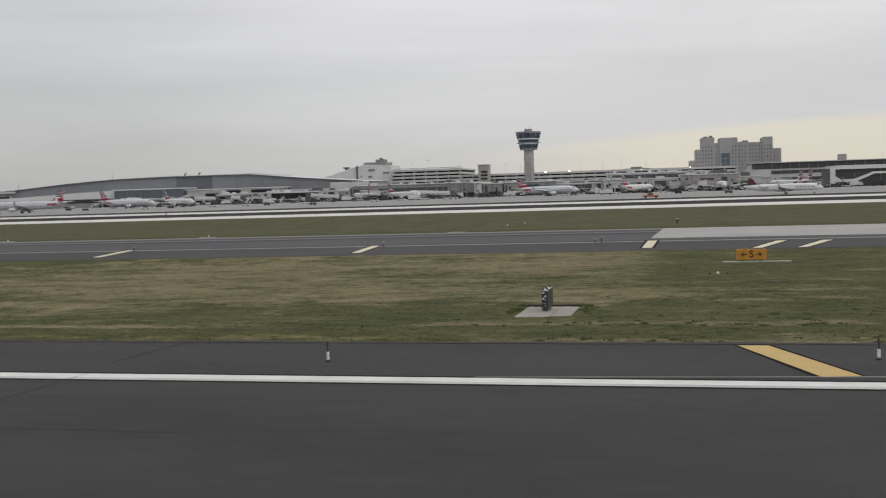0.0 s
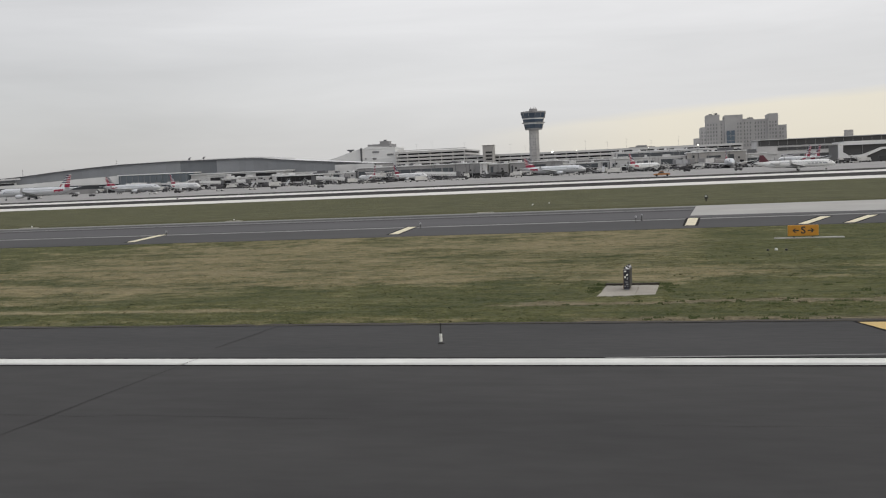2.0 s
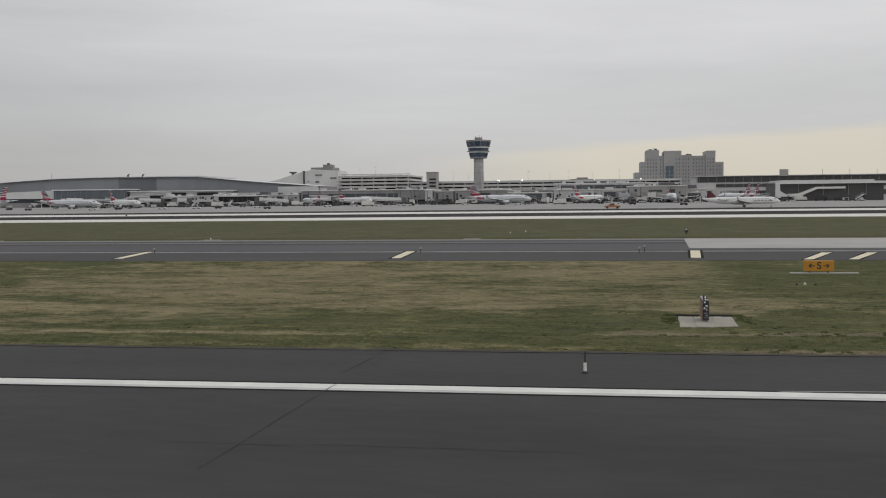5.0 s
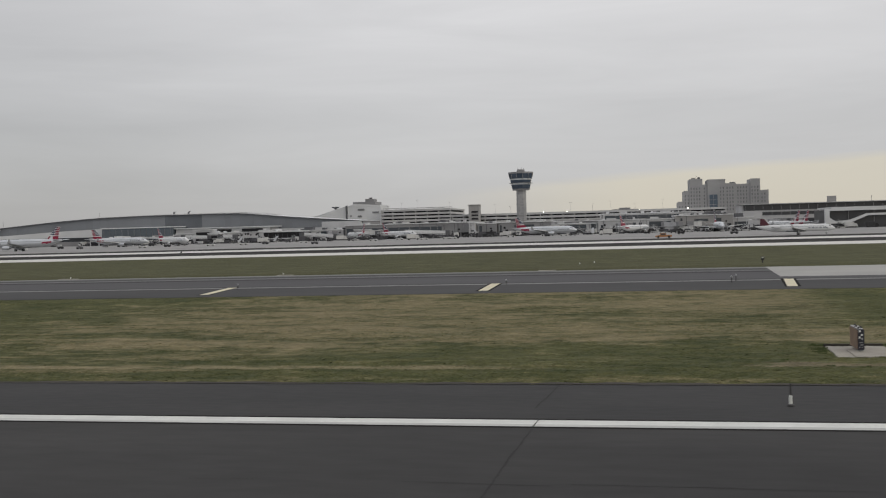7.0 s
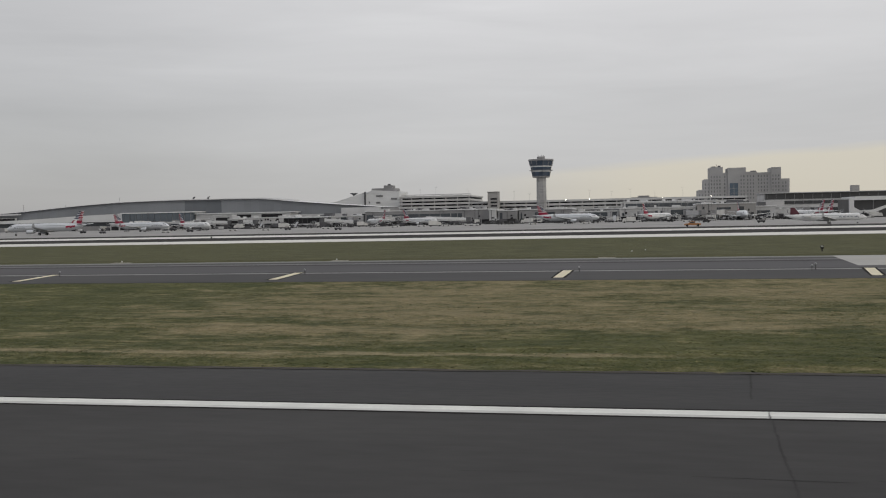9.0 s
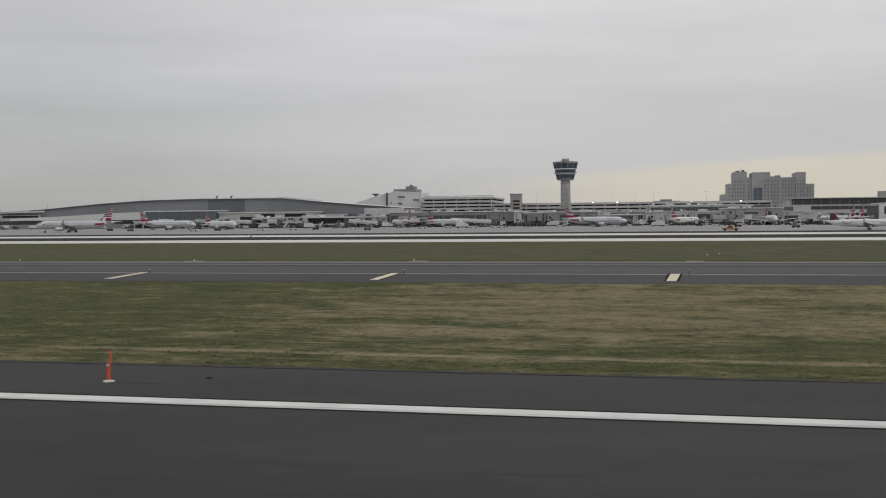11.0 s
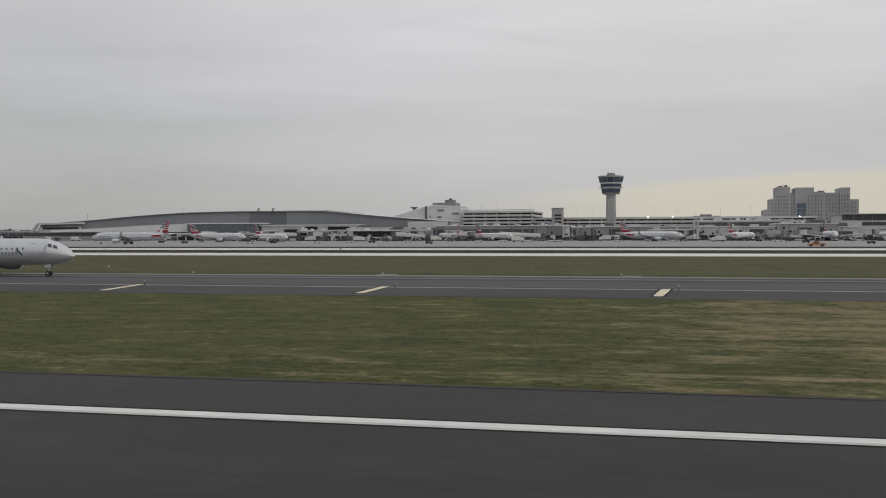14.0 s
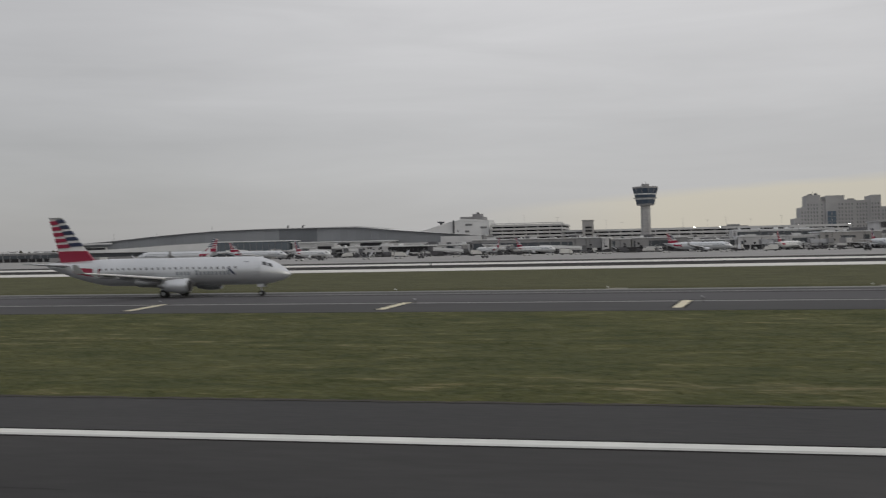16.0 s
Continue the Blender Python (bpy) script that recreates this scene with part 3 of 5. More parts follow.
# ---- grass blades ----
def build_grass():
    rng = np.random.default_rng(4)
    n = 90000
    x, y = rng.uniform(-150, 24, n), 32.05 + 51.7 * rng.uniform(0, 1, n) ** 1.35
    keep = ~((abs(x + 4.86) < 1.3) & (abs(y - 43.45) < 2.1)) & ~((abs(x - 7.16) < 2.5) & (abs(y - 74.7) < 0.7))
    x, y = x[keep], y[keep]
    n = len(x)
    z = np.array([grass_z(a, b) for a, b in zip(x, y)])
    h = rng.uniform(0.015, 0.05, n) * (0.7 + 0.6 * (np.sin(x * 0.21 + y * 0.9) * np.sin(x * 0.05 - y * 0.33) + 1) / 2)
    verts = np.empty((n, 3, 3, 3))
    for k in range(3):
        a = rng.uniform(0, 2 * np.pi, n)
        w = rng.uniform(0.04, 0.12, n)
        dx, dy = w, np.sin(a) * 0.02
        ox, oy = rng.normal(0, 0.06, n), rng.normal(0, 0.06, n)
        verts[:, k, 0] = np.c_[x + ox - dx, y + oy - dy, z - 0.02]
        verts[:, k, 1] = np.c_[x + ox + dx, y + oy + dy, z - 0.02]
        verts[:, k, 2] = np.c_[x + ox + rng.normal(0, 0.16, n), y + oy + 0.03 + rng.uniform(0, 0.09, n), z + h]
    # wind every blade so that it faces the sky
    e1, e2 = verts[:, :, 1] - verts[:, :, 0], verts[:, :, 2] - verts[:, :, 0]
    down = (e1[..., 0] * e2[..., 1] - e1[..., 1] * e2[..., 0]) < 0
    swap = verts[down][:, [1, 0, 2]]
    verts[down] = swap
    m = n * 3
    me = bpy.data.meshes.new("grass")
    me.vertices.add(m * 3), me.loops.add(m * 3), me.polygons.add(m)
    me.vertices.foreach_set("co", verts.reshape(-1))
    me.loops.foreach_set("vertex_index", np.arange(m * 3, dtype=np.int32))
    me.polygons.foreach_set("loop_start", np.arange(0, m * 3, 3, dtype=np.int32))
    me.update(calc_edges=True)
    me.materials.append(M["blades"])
    up = np.tile(np.array([0.0, -0.12, 1.0]), (m * 3, 1)) + np.repeat(rng.normal(0, 0.12, (m, 3)), 3, axis=0)
    me.normals_split_custom_set((up / np.linalg.norm(up, axis=1, keepdims=True)).tolist())
    tagged(new("grass", me), "short mown grass blades with dry straw", "grass", kind="stuff")


build_grass()


# ---- runway furniture ----
def edge_marker(x, y):
    t = thing("edge_marker", x, y, 0, "slim black runway marker with a white reflective sleeve", "marker", "runway edge markers")
    part("base", lathe([(0, 0.10), (0.03, 0.10), (0.06, 0.05)]), M["black"], t)
    part("sleeve", lathe([(0.06, 0.048), (0.30, 0.044)], n=10), M["paint_white"], t, "white reflective sleeve")
    part("mast", lathe([(0.30, 0.026), (0.62, 0.022), (0.64, 0.010)], n=8), M["black"], t)


edge_marker(-10.03, 28.4)
edge_marker(6.1, 29.4)


def orange_marker(x, y):
    t = thing("orange_marker", x, y, 0, "pair of orange marker poles on a white base", "marker")
    part("base", lathe([(0, 0.18), (0.03, 0.18), (0.05, 0.10)]), M["paint_white"], t, "round white base plate")
    part("short_pole", lathe([(0.06, 0.026), (0.56, 0.022)], c=(-0.03, 0, 0), n=10), M["orange"], t)
    part("reflective_band", lathe([(0.50, 0.034), (0.58, 0.034)], c=(-0.03, 0, 0), n=10), M["paint_white"], t, "white reflective band")
    part("tall_pole", tube((0.02, 0, 0.05), (0.07, 0.02, 1.0), 0.026, 10), M["orange"], t)


orange_marker(-46.06, 28.44)


def rubber_scrap(x, y):
    t = thing("rubber_scrap", x, y, 0, "small dark scrap of rubber on the shoulder", "debris")
    part("scrap", lathe([(0, 0.10), (0.03, 0.11), (0.05, 0.06)], n=9), M["tyre"], t)


rubber_scrap(-43.1, 29.6)


def distance_sign():
    gz = grass_z(-4.8, 43.4) - 0.01
    slab = thing("concrete_pad", -4.78, 43.6, gz, "weathered concrete pad set in the grass, its edges overgrown", "pad")
    rnd = random.Random(3)
    for name, (a, b, c, d), lab in (("left_slab", (-1.16, -0.50, -2.1, 1.6), ""), ("right_slab", (0.36, 1.20, -1.75, 1.6), ""), ("back_slab", (-0.48, 0.34, 0.36, 1.6), ""), ("foundation", (-0.52, 0.38, -2.2, 0.32), "paler foundation slab under the sign")):
        pts = []
        for (x0, y0), (x1, y1) in (((a, c), (b, c)), ((b, c), (b, d)), ((b, d), (a, d)), ((a, d), (a, c))):
            for k in range(5):
                f = k / 5
                pts.append((x0 + (x1 - x0) * f + rnd.uniform(-0.03, 0.03), y0 + (y1 - y0) * f + rnd.uniform(-0.09, 0.09)))
        pts = [(x + (y - 1.6) * 0.05, y) for x, y in pts]
        bm = bmesh.new()
        prism(bm, pts, -0.15, 0.09 if lab else 0.05)
        part(name, bm, M["pad"], slab, lab)
    part("back_lip", bx(-1.2, 1.24, 1.66, 1.86, -0.15, 0.13), M["soil"], slab, "dark raised lip behind the pad")
    s = thing("distance_sign", -4.92, 43.7, gz + 0.09, "narrow navy runway sign with brown face and top knobs", "sign")
    s.rotation_euler.z = radians(-2)
    part("casing", bx(-0.12, 0.12, -0.7, 1.0, 0.06, 0.93, bevel=0.015), M["navy"], s)
    part("west_face", bx(-0.142, -0.122, -0.66, 0.96, 0.09, 0.90), M["brown"], s, "weathered brown sign face")
    part("east_face", bx(0.122, 0.142, -0.66, 0.96, 0.09, 0.90), M["black"], s, "black sign face")
    part("top_plate", bx(-0.11, 0.11, -0.66, 0.96, 0.932, 0.95), M["wallpale"], s, "pale grey top plate")
    for ya in (-0.55, 0.1, 0.8):
        part("foot", bx(-0.1, 0.1, ya, ya + 0.1, 0, 0.055), M["metal"], s)
    for xa, ya in ((-0.07, -0.55), (0.07, -0.3), (-0.03, 0.2), (0.03, 0.75)):
        part("lifting_knob", lathe([(0.952, 0.045), (1.0, 0.045), (1.03, 0.02)], c=(xa, ya, 0), n=10), M["black"], s)
    for z0, z1, a, b in ((0.82, 0.88, -0.09, 0.0), (0.66, 0.73, -0.01, 0.08), (0.55, 0.63, -0.09, -0.02), (0.48, 0.58, 0.02, 0.07), (0.36, 0.39, -0.06, 0.07), (0.26, 0.30, -0.02, 0.08), (0.16, 0.20, -0.08, -0.04), (0.16, 0.20, 0.03, 0.07)):
        part("edge_plate", bx(a, b, -0.716, -0.702, z0, z1), M["paint_white"] if z0 > 0.5 else M["metal"], s, "small pale plate")


def earth_tufts(n, seed):
    """Dark tufts left standing on the worn earth."""
    rnd = random.Random(seed)
    bm = bmesh.new()
    for i in range(n):
        x, y = rnd.choice(((rnd.uniform(-9, 9), rnd.uniform(37.4, 40.4)), (rnd.uniform(-4, 10), rnd.uniform(32.4, 34)), (rnd.choice((-6.35, -3.1)) + rnd.uniform(-0.25, 0.25), rnd.uniform(42.4, 45.6)), (rnd.uniform(-6.4, -3.0), rnd.uniform(45.5, 46.0)), (rnd.uniform(0, 14), rnd.uniform(36, 46))))
        z = grass_z(x, y)
        for j in range(14):
            a, h, r = rnd.uniform(0, 6.28), rnd.uniform(0.03, 0.09), rnd.uniform(0.02, 0.22)
            px, py = x + r * math.cos(a), y + r * 0.5 * math.sin(a)
            bm.faces.new([bm.verts.new(v) for v in ((px - 0.04, py, z), (px + 0.04, py, z), (px + rnd.uniform(-0.06, 0.06), py + 0.05, z + h))])
    tagged(new("weed_tufts", mesh_from("weed_tufts", bm, M["weeds"])), "dark green weed tufts on worn earth beside the pad", "weeds", kind="stuff")


earth_tufts(120, 5)
distance_sign()


def location_sign():
    gz = grass_z(7, 74.6)
    pad = thing("sign_pad", 7.16, 74.75, gz, "long narrow concrete strip under the taxiway sign", "pad")
    part("strip", bx(-2.4, 2.4, -0.3, 0.3, -0.2, 0.06), M["concrete"], pad)
    s = thing("taxiway_sign", 6.76, 74.75, gz + 0.06, "amber taxiway sign with a black letter between two arrows", "sign")
    part("panel", bx(-1.06, 1.06, -0.12, 0.12, 0.12, 0.90, bevel=0.03), M["sign"], s)
    for x in (-0.7, 0.6):
        part("leg", bx(x, x + 0.1, -0.05, 0.05, 0, 0.14), M["black"], s)
    cu = bpy.data.curves.new("letter", "FONT")
    cu.body, cu.size, cu.align_x, cu.align_y, cu.extrude = "S", 0.72, "CENTER", "CENTER", 0.004
    cu.offset = 0.016
    cu.materials.append(M["black"])
    lt = new("letter", cu)
    lt.parent, lt.matrix_basis = s, pose(0, -0.125, 0.51, 90, 0, 0)
    tagged(lt, "black letter S")
    for sgn in (-1, 1):
        pts = [(0.28, 0.035), (0.55, 0.035), (0.45, 0.14), (0.55, 0.14), (0.70, 0), (0.55, -0.14), (0.45, -0.14), (0.55, -0.035), (0.28, -0.035)]
        bm = bmesh.new()
        slab_xz(bm, [(sgn * x * 1.08, 0.51 + z * 1.08) for x, z in (pts if sgn > 0 else pts[::-1])], -0.128, -0.121)
        part("arrow", bm, M["black"], s, "black arrow")


location_sign()


def taxi_light(x, y, tall, name="taxiway_light", label="short taxiway edge light on a stake"):
    t = thing(name, x, y, grass_z(x, y) if y > 115 or y < 84 else min(shoulder_z(y), 0.0), label, "light", "taxiway edge lights")
    part("stake", lathe([(0, 0.10), (0.03, 0.10), (0.04, 0.03), (tall * 0.7, 0.03)], n=8), M["black"], t)
    part("lens", lathe([(tall * 0.7, 0.08), (tall * 0.9, 0.09), (tall, 0.04)], n=10), M["metal"], t)


for i in range(-6, 1):
    taxi_light(-25.6 + 26.4 * i, 89.6, 0.55)
for x, y in ((-143.5, 145.5), (-19.4, 145.2), (-21.3, 140.7), (-58.3, 119.5), (-88.2, 119.0), (-115, 120)):
    t = thing("small_marker", x, y, grass_z(x, y), "small white marker standing in the grass", "marker", "grass markers")
    part("peg", lathe([(0, 0.07), (0.14, 0.06), (0.18, 0.03)], n=8), M["paint_white"], t)
for x, y in ((3.3, 65.2), (4.4, 65.0)):
    t = thing("low_fixture", x, y, grass_z(x, y), "small dark fixture low in the grass", "fixture", "grass fixtures")
    part("can", lathe([(0, 0.09), (0.10, 0.08), (0.12, 0.05)], n=10), M["black"], t)
t = thing("low_fixture", 3.82, 65.3, grass_z(3.82, 65.3), "small white capped fixture low in the grass", "fixture", "grass fixtures")
part("can", lathe([(0, 0.09), (0.13, 0.08), (0.16, 0.04)], n=10), M["paint_white"], t)
taxi_light(-5.5, 89.0, 0.6)
taxi_light(-5.0, 90.2, 0.6)
for x, y in ((2.6, 131), (-145.8, 271)):
    t = thing("light_unit", x, y, grass_z(x, y) if y < 200 else 0, "dark hooded light unit on a stub post", "light")
    part("post", lathe([(0, 0.08), (0.35, 0.08)], n=8), M["black"], t)
    part("hood", bx(-0.2, 0.2, -0.2, 0.2, 0.35, 0.78, bevel=0.06), M["black"], t)
    part("lens", bx(-0.14, 0.14, -0.215, -0.203, 0.62, 0.74), M["paint_white"], t, "pale lens")
for x, y, sx in ((-57.0, 116.6, 1.0), (-87.0, 116.6, 1.2), (-24.0, 116.4, 1.0)):
    t = thing("ground_slab", x, y, grass_z(x, y), "pale flush concrete slab at the taxiway edge", "pad", "edge slabs")
    part("slab", bx(-sx, sx, -0.5, 0.5, -0.1, 0.04), M["pad"], t)


# ---- aircraft ----
def airfoil(x, y, z, chord, thick, vertical=False):
    """A closed section whose leading edge is at x and that runs back along -x."""
    out = []
    for u, v in ((0, 0), (0.04, 0.5), (0.18, 0.95), (0.4, 1.0), (0.7, 0.6), (1.0, 0.06), (1.0, -0.06), (0.7, -0.4), (0.4, -0.65), (0.18, -0.65), (0.04, -0.4)):
        d = v * thick * chord * 0.5
        out.append((x - u * chord, y + d, z) if vertical else (x - u * chord, y, z + d))
    return out


def wheel(parent, x, y, r, w, name="wheel"):
    t = part(name, lathe([(-w / 2, r * 0.8), (-w / 2 + 0.03, r), (w / 2 - 0.03, r), (w / 2, r * 0.8)], "y", (x, y, r), 16), M["tyre"], parent, "", True)
    part("rim", lathe([(-w / 2 - 0.01, r * 0.5), (w / 2 + 0.01, r * 0.5)], "y", (x, y, r), 12), M["metal"], t, "bare metal rim")


def hull_patch(x0, x1, a0, a1, s, r, ry, zc, lift=0.012, lean=0.0):
    """A thin patch that follows the round of the hull between two heights (shares of the radius)."""
    bm = bmesh.new()
    n = 5
    rows = []
    for i in range(n + 1):
        e = a0 + (a1 - a0) * i / n
        a = math.asin(max(-0.99, min(0.99, e)))
        y, z = s * (r + lift) * math.cos(a), zc + (ry + lift) * math.sin(a)
        d = lean * i / n
        rows.append((bm.verts.new((x0 + d, y, z)), bm.verts.new((x1 + d, y, z))))
    for p, q in zip(rows, rows[1:]):
        bm.faces.new((p[0], p[1], q[1], q[0]) if s < 0 else (p[0], q[0], q[1], p[1]))
    return bm


def airliner(name, label, L, r, belly, span, fin_top, engine="wing", tail="stripes", fine=False, body="silver", group=""):
    """A jet with its nose at the origin, pointing along +x, wheels on z = 0."""
    t = thing(name, 0, 0, 0, label, "airplane", group)
    zc, ry = belly + r * 1.06, r * 1.06
    nl, tl = 3.0 * r, 5.6 * r
    st = [0.0, 0.06, 0.16, 0.3, 0.5, 0.75, 1.0]
    rings = []
    for u in st:
        k = max(1 - (1 - u) ** 2, 0.0) ** 0.75
        rings.append(ring((-u * nl, 0, zc - 0.34 * r * (1 - u) ** 1.6), max(r * k, 0.05), "x", 24, max(ry * k, 0.05)))
    for i in range(1, 6):
        rings.append(ring((-nl - (L - nl - tl) * i / 5, 0, zc), r, "x", 24, ry))
    for u in (0.12, 0.25, 0.4, 0.55, 0.7, 0.85, 0.96, 1.0):
        k = 1 - 0.86 * u ** 1.35 if u < 1 else 0.09
        rings.append(ring((-(L - tl) - u * tl, 0, zc + 0.62 * r * u ** 1.5), max(r * k, 0.08), "x", 24, max(ry * k, 0.08)))
    part("fuselage", loft(bmesh.new(), rings), M[body], t, "", True)
    # belly fairing
    fa, fb = -L * 0.38, -L * 0.60
    part("belly_fairing", loft(bmesh.new(), [ring((x, 0, belly + 0.30 * r), max(k * r * 1.02, 0.05), "x", 16, k * r * 0.5) for x, k in ((fa + 1.2, 0.15), (fa, 0.8), (fa * 0.6 + fb * 0.4, 1.0), (fb, 0.85), (fb - 1.6, 0.12))]), M["grey"], t, "", True)
    # wings
    half = span / 2
    wx, wz = -L * 0.385, belly + 0.42 * r
    rc, tc = span * 0.185, span * 0.05
    for s in (-1, 1):
        k1, k2 = 0.34, 0.97
        secs = [airfoil(wx, s * r * 0.6, wz, rc, 0.13), airfoil(wx - half * k1 * 0.52, s * half * k1, wz + half * k1 * 0.085, rc * 0.62, 0.11), airfoil(wx - half * 0.50 * k2, s * half * k2, wz + half * k2 * 0.095, tc, 0.10)]
        w = part("wing", loft(bmesh.new(), secs), M["grey"], t, "", False)
        part("leading_edge", tube((wx - 0.02, s * r * 0.8, wz), (wx - half * 0.50 * k2, s * half * k2, wz + half * k2 * 0.095), 0.17 * r / 1.5, 8, 0.08), M["white"], w, "pale leading edge")
        tipx, tipz = wx - half * 0.50 * k2, wz + half * k2 * 0.095
        part("winglet", loft(bmesh.new(), [airfoil(tipx, s * half * k2, tipz, tc, 0.1, True), airfoil(tipx - tc * 0.55, s * (half * k2 + 0.35), tipz + r * (0.6 if fine else 0.95), tc * 0.45, 0.1, True)]), M["grey"] if tail == "stripes" else M["white"], w)
        for f in (0.28, 0.5, 0.7):
            fx, fz = wx - half * f * 0.52 - rc * (1 - f) * 0.55, wz + half * f * 0.09 - 0.18
            part("flap_fairing", loft(bmesh.new(), [ring((fx + a, s * half * f, fz), k * r * 0.13, "x", 8) for a, k in ((1.2, 0.1), (0.5, 1.0), (-0.6, 1.0), (-1.8, 0.1))]), M["grey"], w, "", True)
        # tail plane
        if tail == "tee":
            hx, hz = -L * 0.955, fin_top - 0.25
        else:
            hx, hz = -(L - tl * 0.42), zc + 0.55 * r
        hs = span * 0.175
        part("tailplane", loft(bmesh.new(), [airfoil(hx, s * (0.05 if tail == "tee" else r * 0.4), hz, hs * 0.62, 0.1), airfoil(hx - hs * 0.6, s * hs, hz + hs * 0.08, hs * 0.26, 0.1)]), M["white" if tail == "tee" else "silver"], t)
        # engines
        er, el = r * 0.52, r * 2.0
        if engine == "wing":
            ex, ey, ez = wx + rc * 0.28, s * half * 0.31, belly - 0.02 * r + (0.10 if fine else 0.05)
        else:
            ex, ey, ez, er = -L * 0.70, s * (r + 0.75 * r), zc + 0.35 * r, r * 0.45
        nac = part("nacelle", lathe([(0.02 * el, er * 0.80), (0.06 * el, er * 0.93), (0.0, er * 0.86), (-0.10 * el, er * 0.99), (-0.45 * el, er * 1.02), (-0.8 * el, er * 0.84), (-0.92 * el, er * 0.74)], "x", (ex, ey, ez), 20), M[body], t, "", True)
        part("intake_lip", lathe([(0.02 * el, er * 0.76), (0.055 * el, er * 0.88), (0.0 * el, er * 0.95)], "x", (ex + 0.012 * el, ey, ez), 20), M["metal"], nac, "bare metal intake ring", True)
        part("fan", lathe([(0.035 * el, er * 0.76), (0.08 * el, er * 0.02)], "x", (ex, ey, ez), 16), M["black"], nac, "dark fan face")
        part("exhaust_cone", lathe([(-0.9 * el, er * 0.5), (-1.12 * el, er * 0.36), (-1.25 * el, er * 0.08)], "x", (ex, ey, ez), 14), M["metal"], nac, "", True)
        if engine == "wing":
            part("pylon", slab_xz(bmesh.new(), [(ex - 0.1 * el, ez + er * 0.9), (ex - 0.25 * el, wz + 0.35), (ex - el * 1.1, wz + 0.4), (ex - el * 0.95, ez + er * 0.5)], ey - 0.13, ey + 0.13), M["grey"], t)
        else:
            part("pylon", bx(ex - el * 0.8, ex - el * 0.2, min(ey, s * r * 0.8), max(ey, s * r * 0.8), ez - 0.12, ez + 0.12), M[body], t)
        # main gear
        gx, gy, wr = -L * 0.385 - rc * 0.52, s * (r * 1.55 if engine == "wing" else r * 1.1), r * 0.30
        part("gear_leg", tube((gx, gy, wr), (gx, gy * 0.92, wz), 0.13, 8), M["metal"], t)
        for o in (-1, 1):
            wheel(t, gx, gy + o * wr * 0.62, wr, wr * 0.62)
        part("gear_door", bx(gx - 0.4, gx + 0.4, gy + s * 0.18, gy + s * 0.22, wr * 1.6, wz), M[body], t)
    nx = -L * 0.115
    wr = r * 0.2
    part("nose_gear_leg", tube((nx, 0, wr), (nx - 0.1, 0, belly + 0.2), 0.09, 8), M["metal"], t)
    for o in (-1, 1):
        wheel(t, nx, o * wr * 0.75, wr, wr * 0.6, "nose_wheel")
        part("nose_gear_door", bx(nx - 0.4, nx + 0.5, o * 0.34 - 0.02, o * 0.34 + 0.02, belly - 0.30, belly + 0.14), M[body], t)
    # fin
    fz0, fz1 = zc + 0.55 * r, fin_top
    fc, ft = tl * 0.56, tl * 0.20
    fx0 = -(L - tl * 0.80)
    sweep = (fz1 - fz0) * 0.82

    def fin_x(z, u):
        k = (z - fz0) / (fz1 - fz0)
        return fx0 - sweep * k - u * (fc + (ft - fc) * k)

    mat_fin = {"stripes": "white", "tee": "maroon", "plain": "white", "maroon": "maroon"}[tail]
    fin = part("fin", loft(bmesh.new(), [airfoil(fin_x(z, 0), 0, z, fc + (ft - fc) * (z - fz0) / (fz1 - fz0), 0.09, True) for z in (fz0 - r * 0.3, fz0 + 0.4, (fz0 + fz1) / 2, fz1)]), M[mat_fin], t)
    if tail == "stripes":

        def fin_strip(label, u0, u1, za, zb, mat, lean):
            half_t = 0.06 * fc * 0.5 + 0.03
            bm = bmesh.new()
            slab_xz(bm, [(fin_x(za, u0), za + lean), (fin_x(za, u1), za), (fin_x(zb, u1), zb), (fin_x(zb, u0), zb + lean)], -half_t, half_t)
            part("fin_stripe", bm, M[mat], fin, label)

        root = zc + 0.95 * r
        H = fz1 - root
        for i in range(5):
            za = root + H * (0.31 + 0.137 * i)
            zb = za + H * 0.085
            fin_strip("blue stripe", 0.02, 0.50, za + 0.02 * H, zb + 0.02 * H, "blue", 0.06)
            fin_strip("red stripe", 0.52, 0.985, za - 0.015 * H, zb - 0.015 * H, "red", 0.06)
        fin_strip("broad red stripe at the fin root", 0.0, 1.0, zc + 0.75 * r, root + H * 0.23, "red", 0)
        fin_strip("dark fin cap", 0.0, 1.0, fz1 - 0.06, fz1 + 0.06, "grey", 0)
        # red bands wrapped round the tail cone
        for ua, ub, za, zb in ((0.08, 0.52, -0.35, 0.30),):
            rings = []
            for u in (ua, (ua + ub) / 2, ub):
                k = 1 - 0.86 * u ** 1.35
                cz = zc + 0.62 * r * u ** 1.5
                x = -(L - tl) - u * tl
                a0, a1 = math.asin(max(-0.98, min(0.98, za))), math.asin(max(-0.98, min(0.98, zb)))
                rings.append([(x, sg * (r * k + 0.02) * math.cos(a), cz + (ry * k + 0.02) * math.sin(a)) for sg in (1, -1) for a in (a0, (a0 + a1) / 2, a1)])
            for sg in (0, 3):
                bm = bmesh.new()
                rows = [[bm.verts.new(p) for p in rr[sg:sg + 3]] for rr in rings]
                for q, w2 in zip(rows, rows[1:]):
                    for j in range(2):
                        bm.faces.new((q[j], q[j + 1], w2[j + 1], w2[j]))
                part("tail_band", bm, M["red"], t, "red band round the tail")
    # windows and doors
    wz0 = zc + (0.26 if fine else 0.40) * r
    hw = r * math.cos(math.asin((0.26 if fine else 0.40) / 1.06)) + 0.012
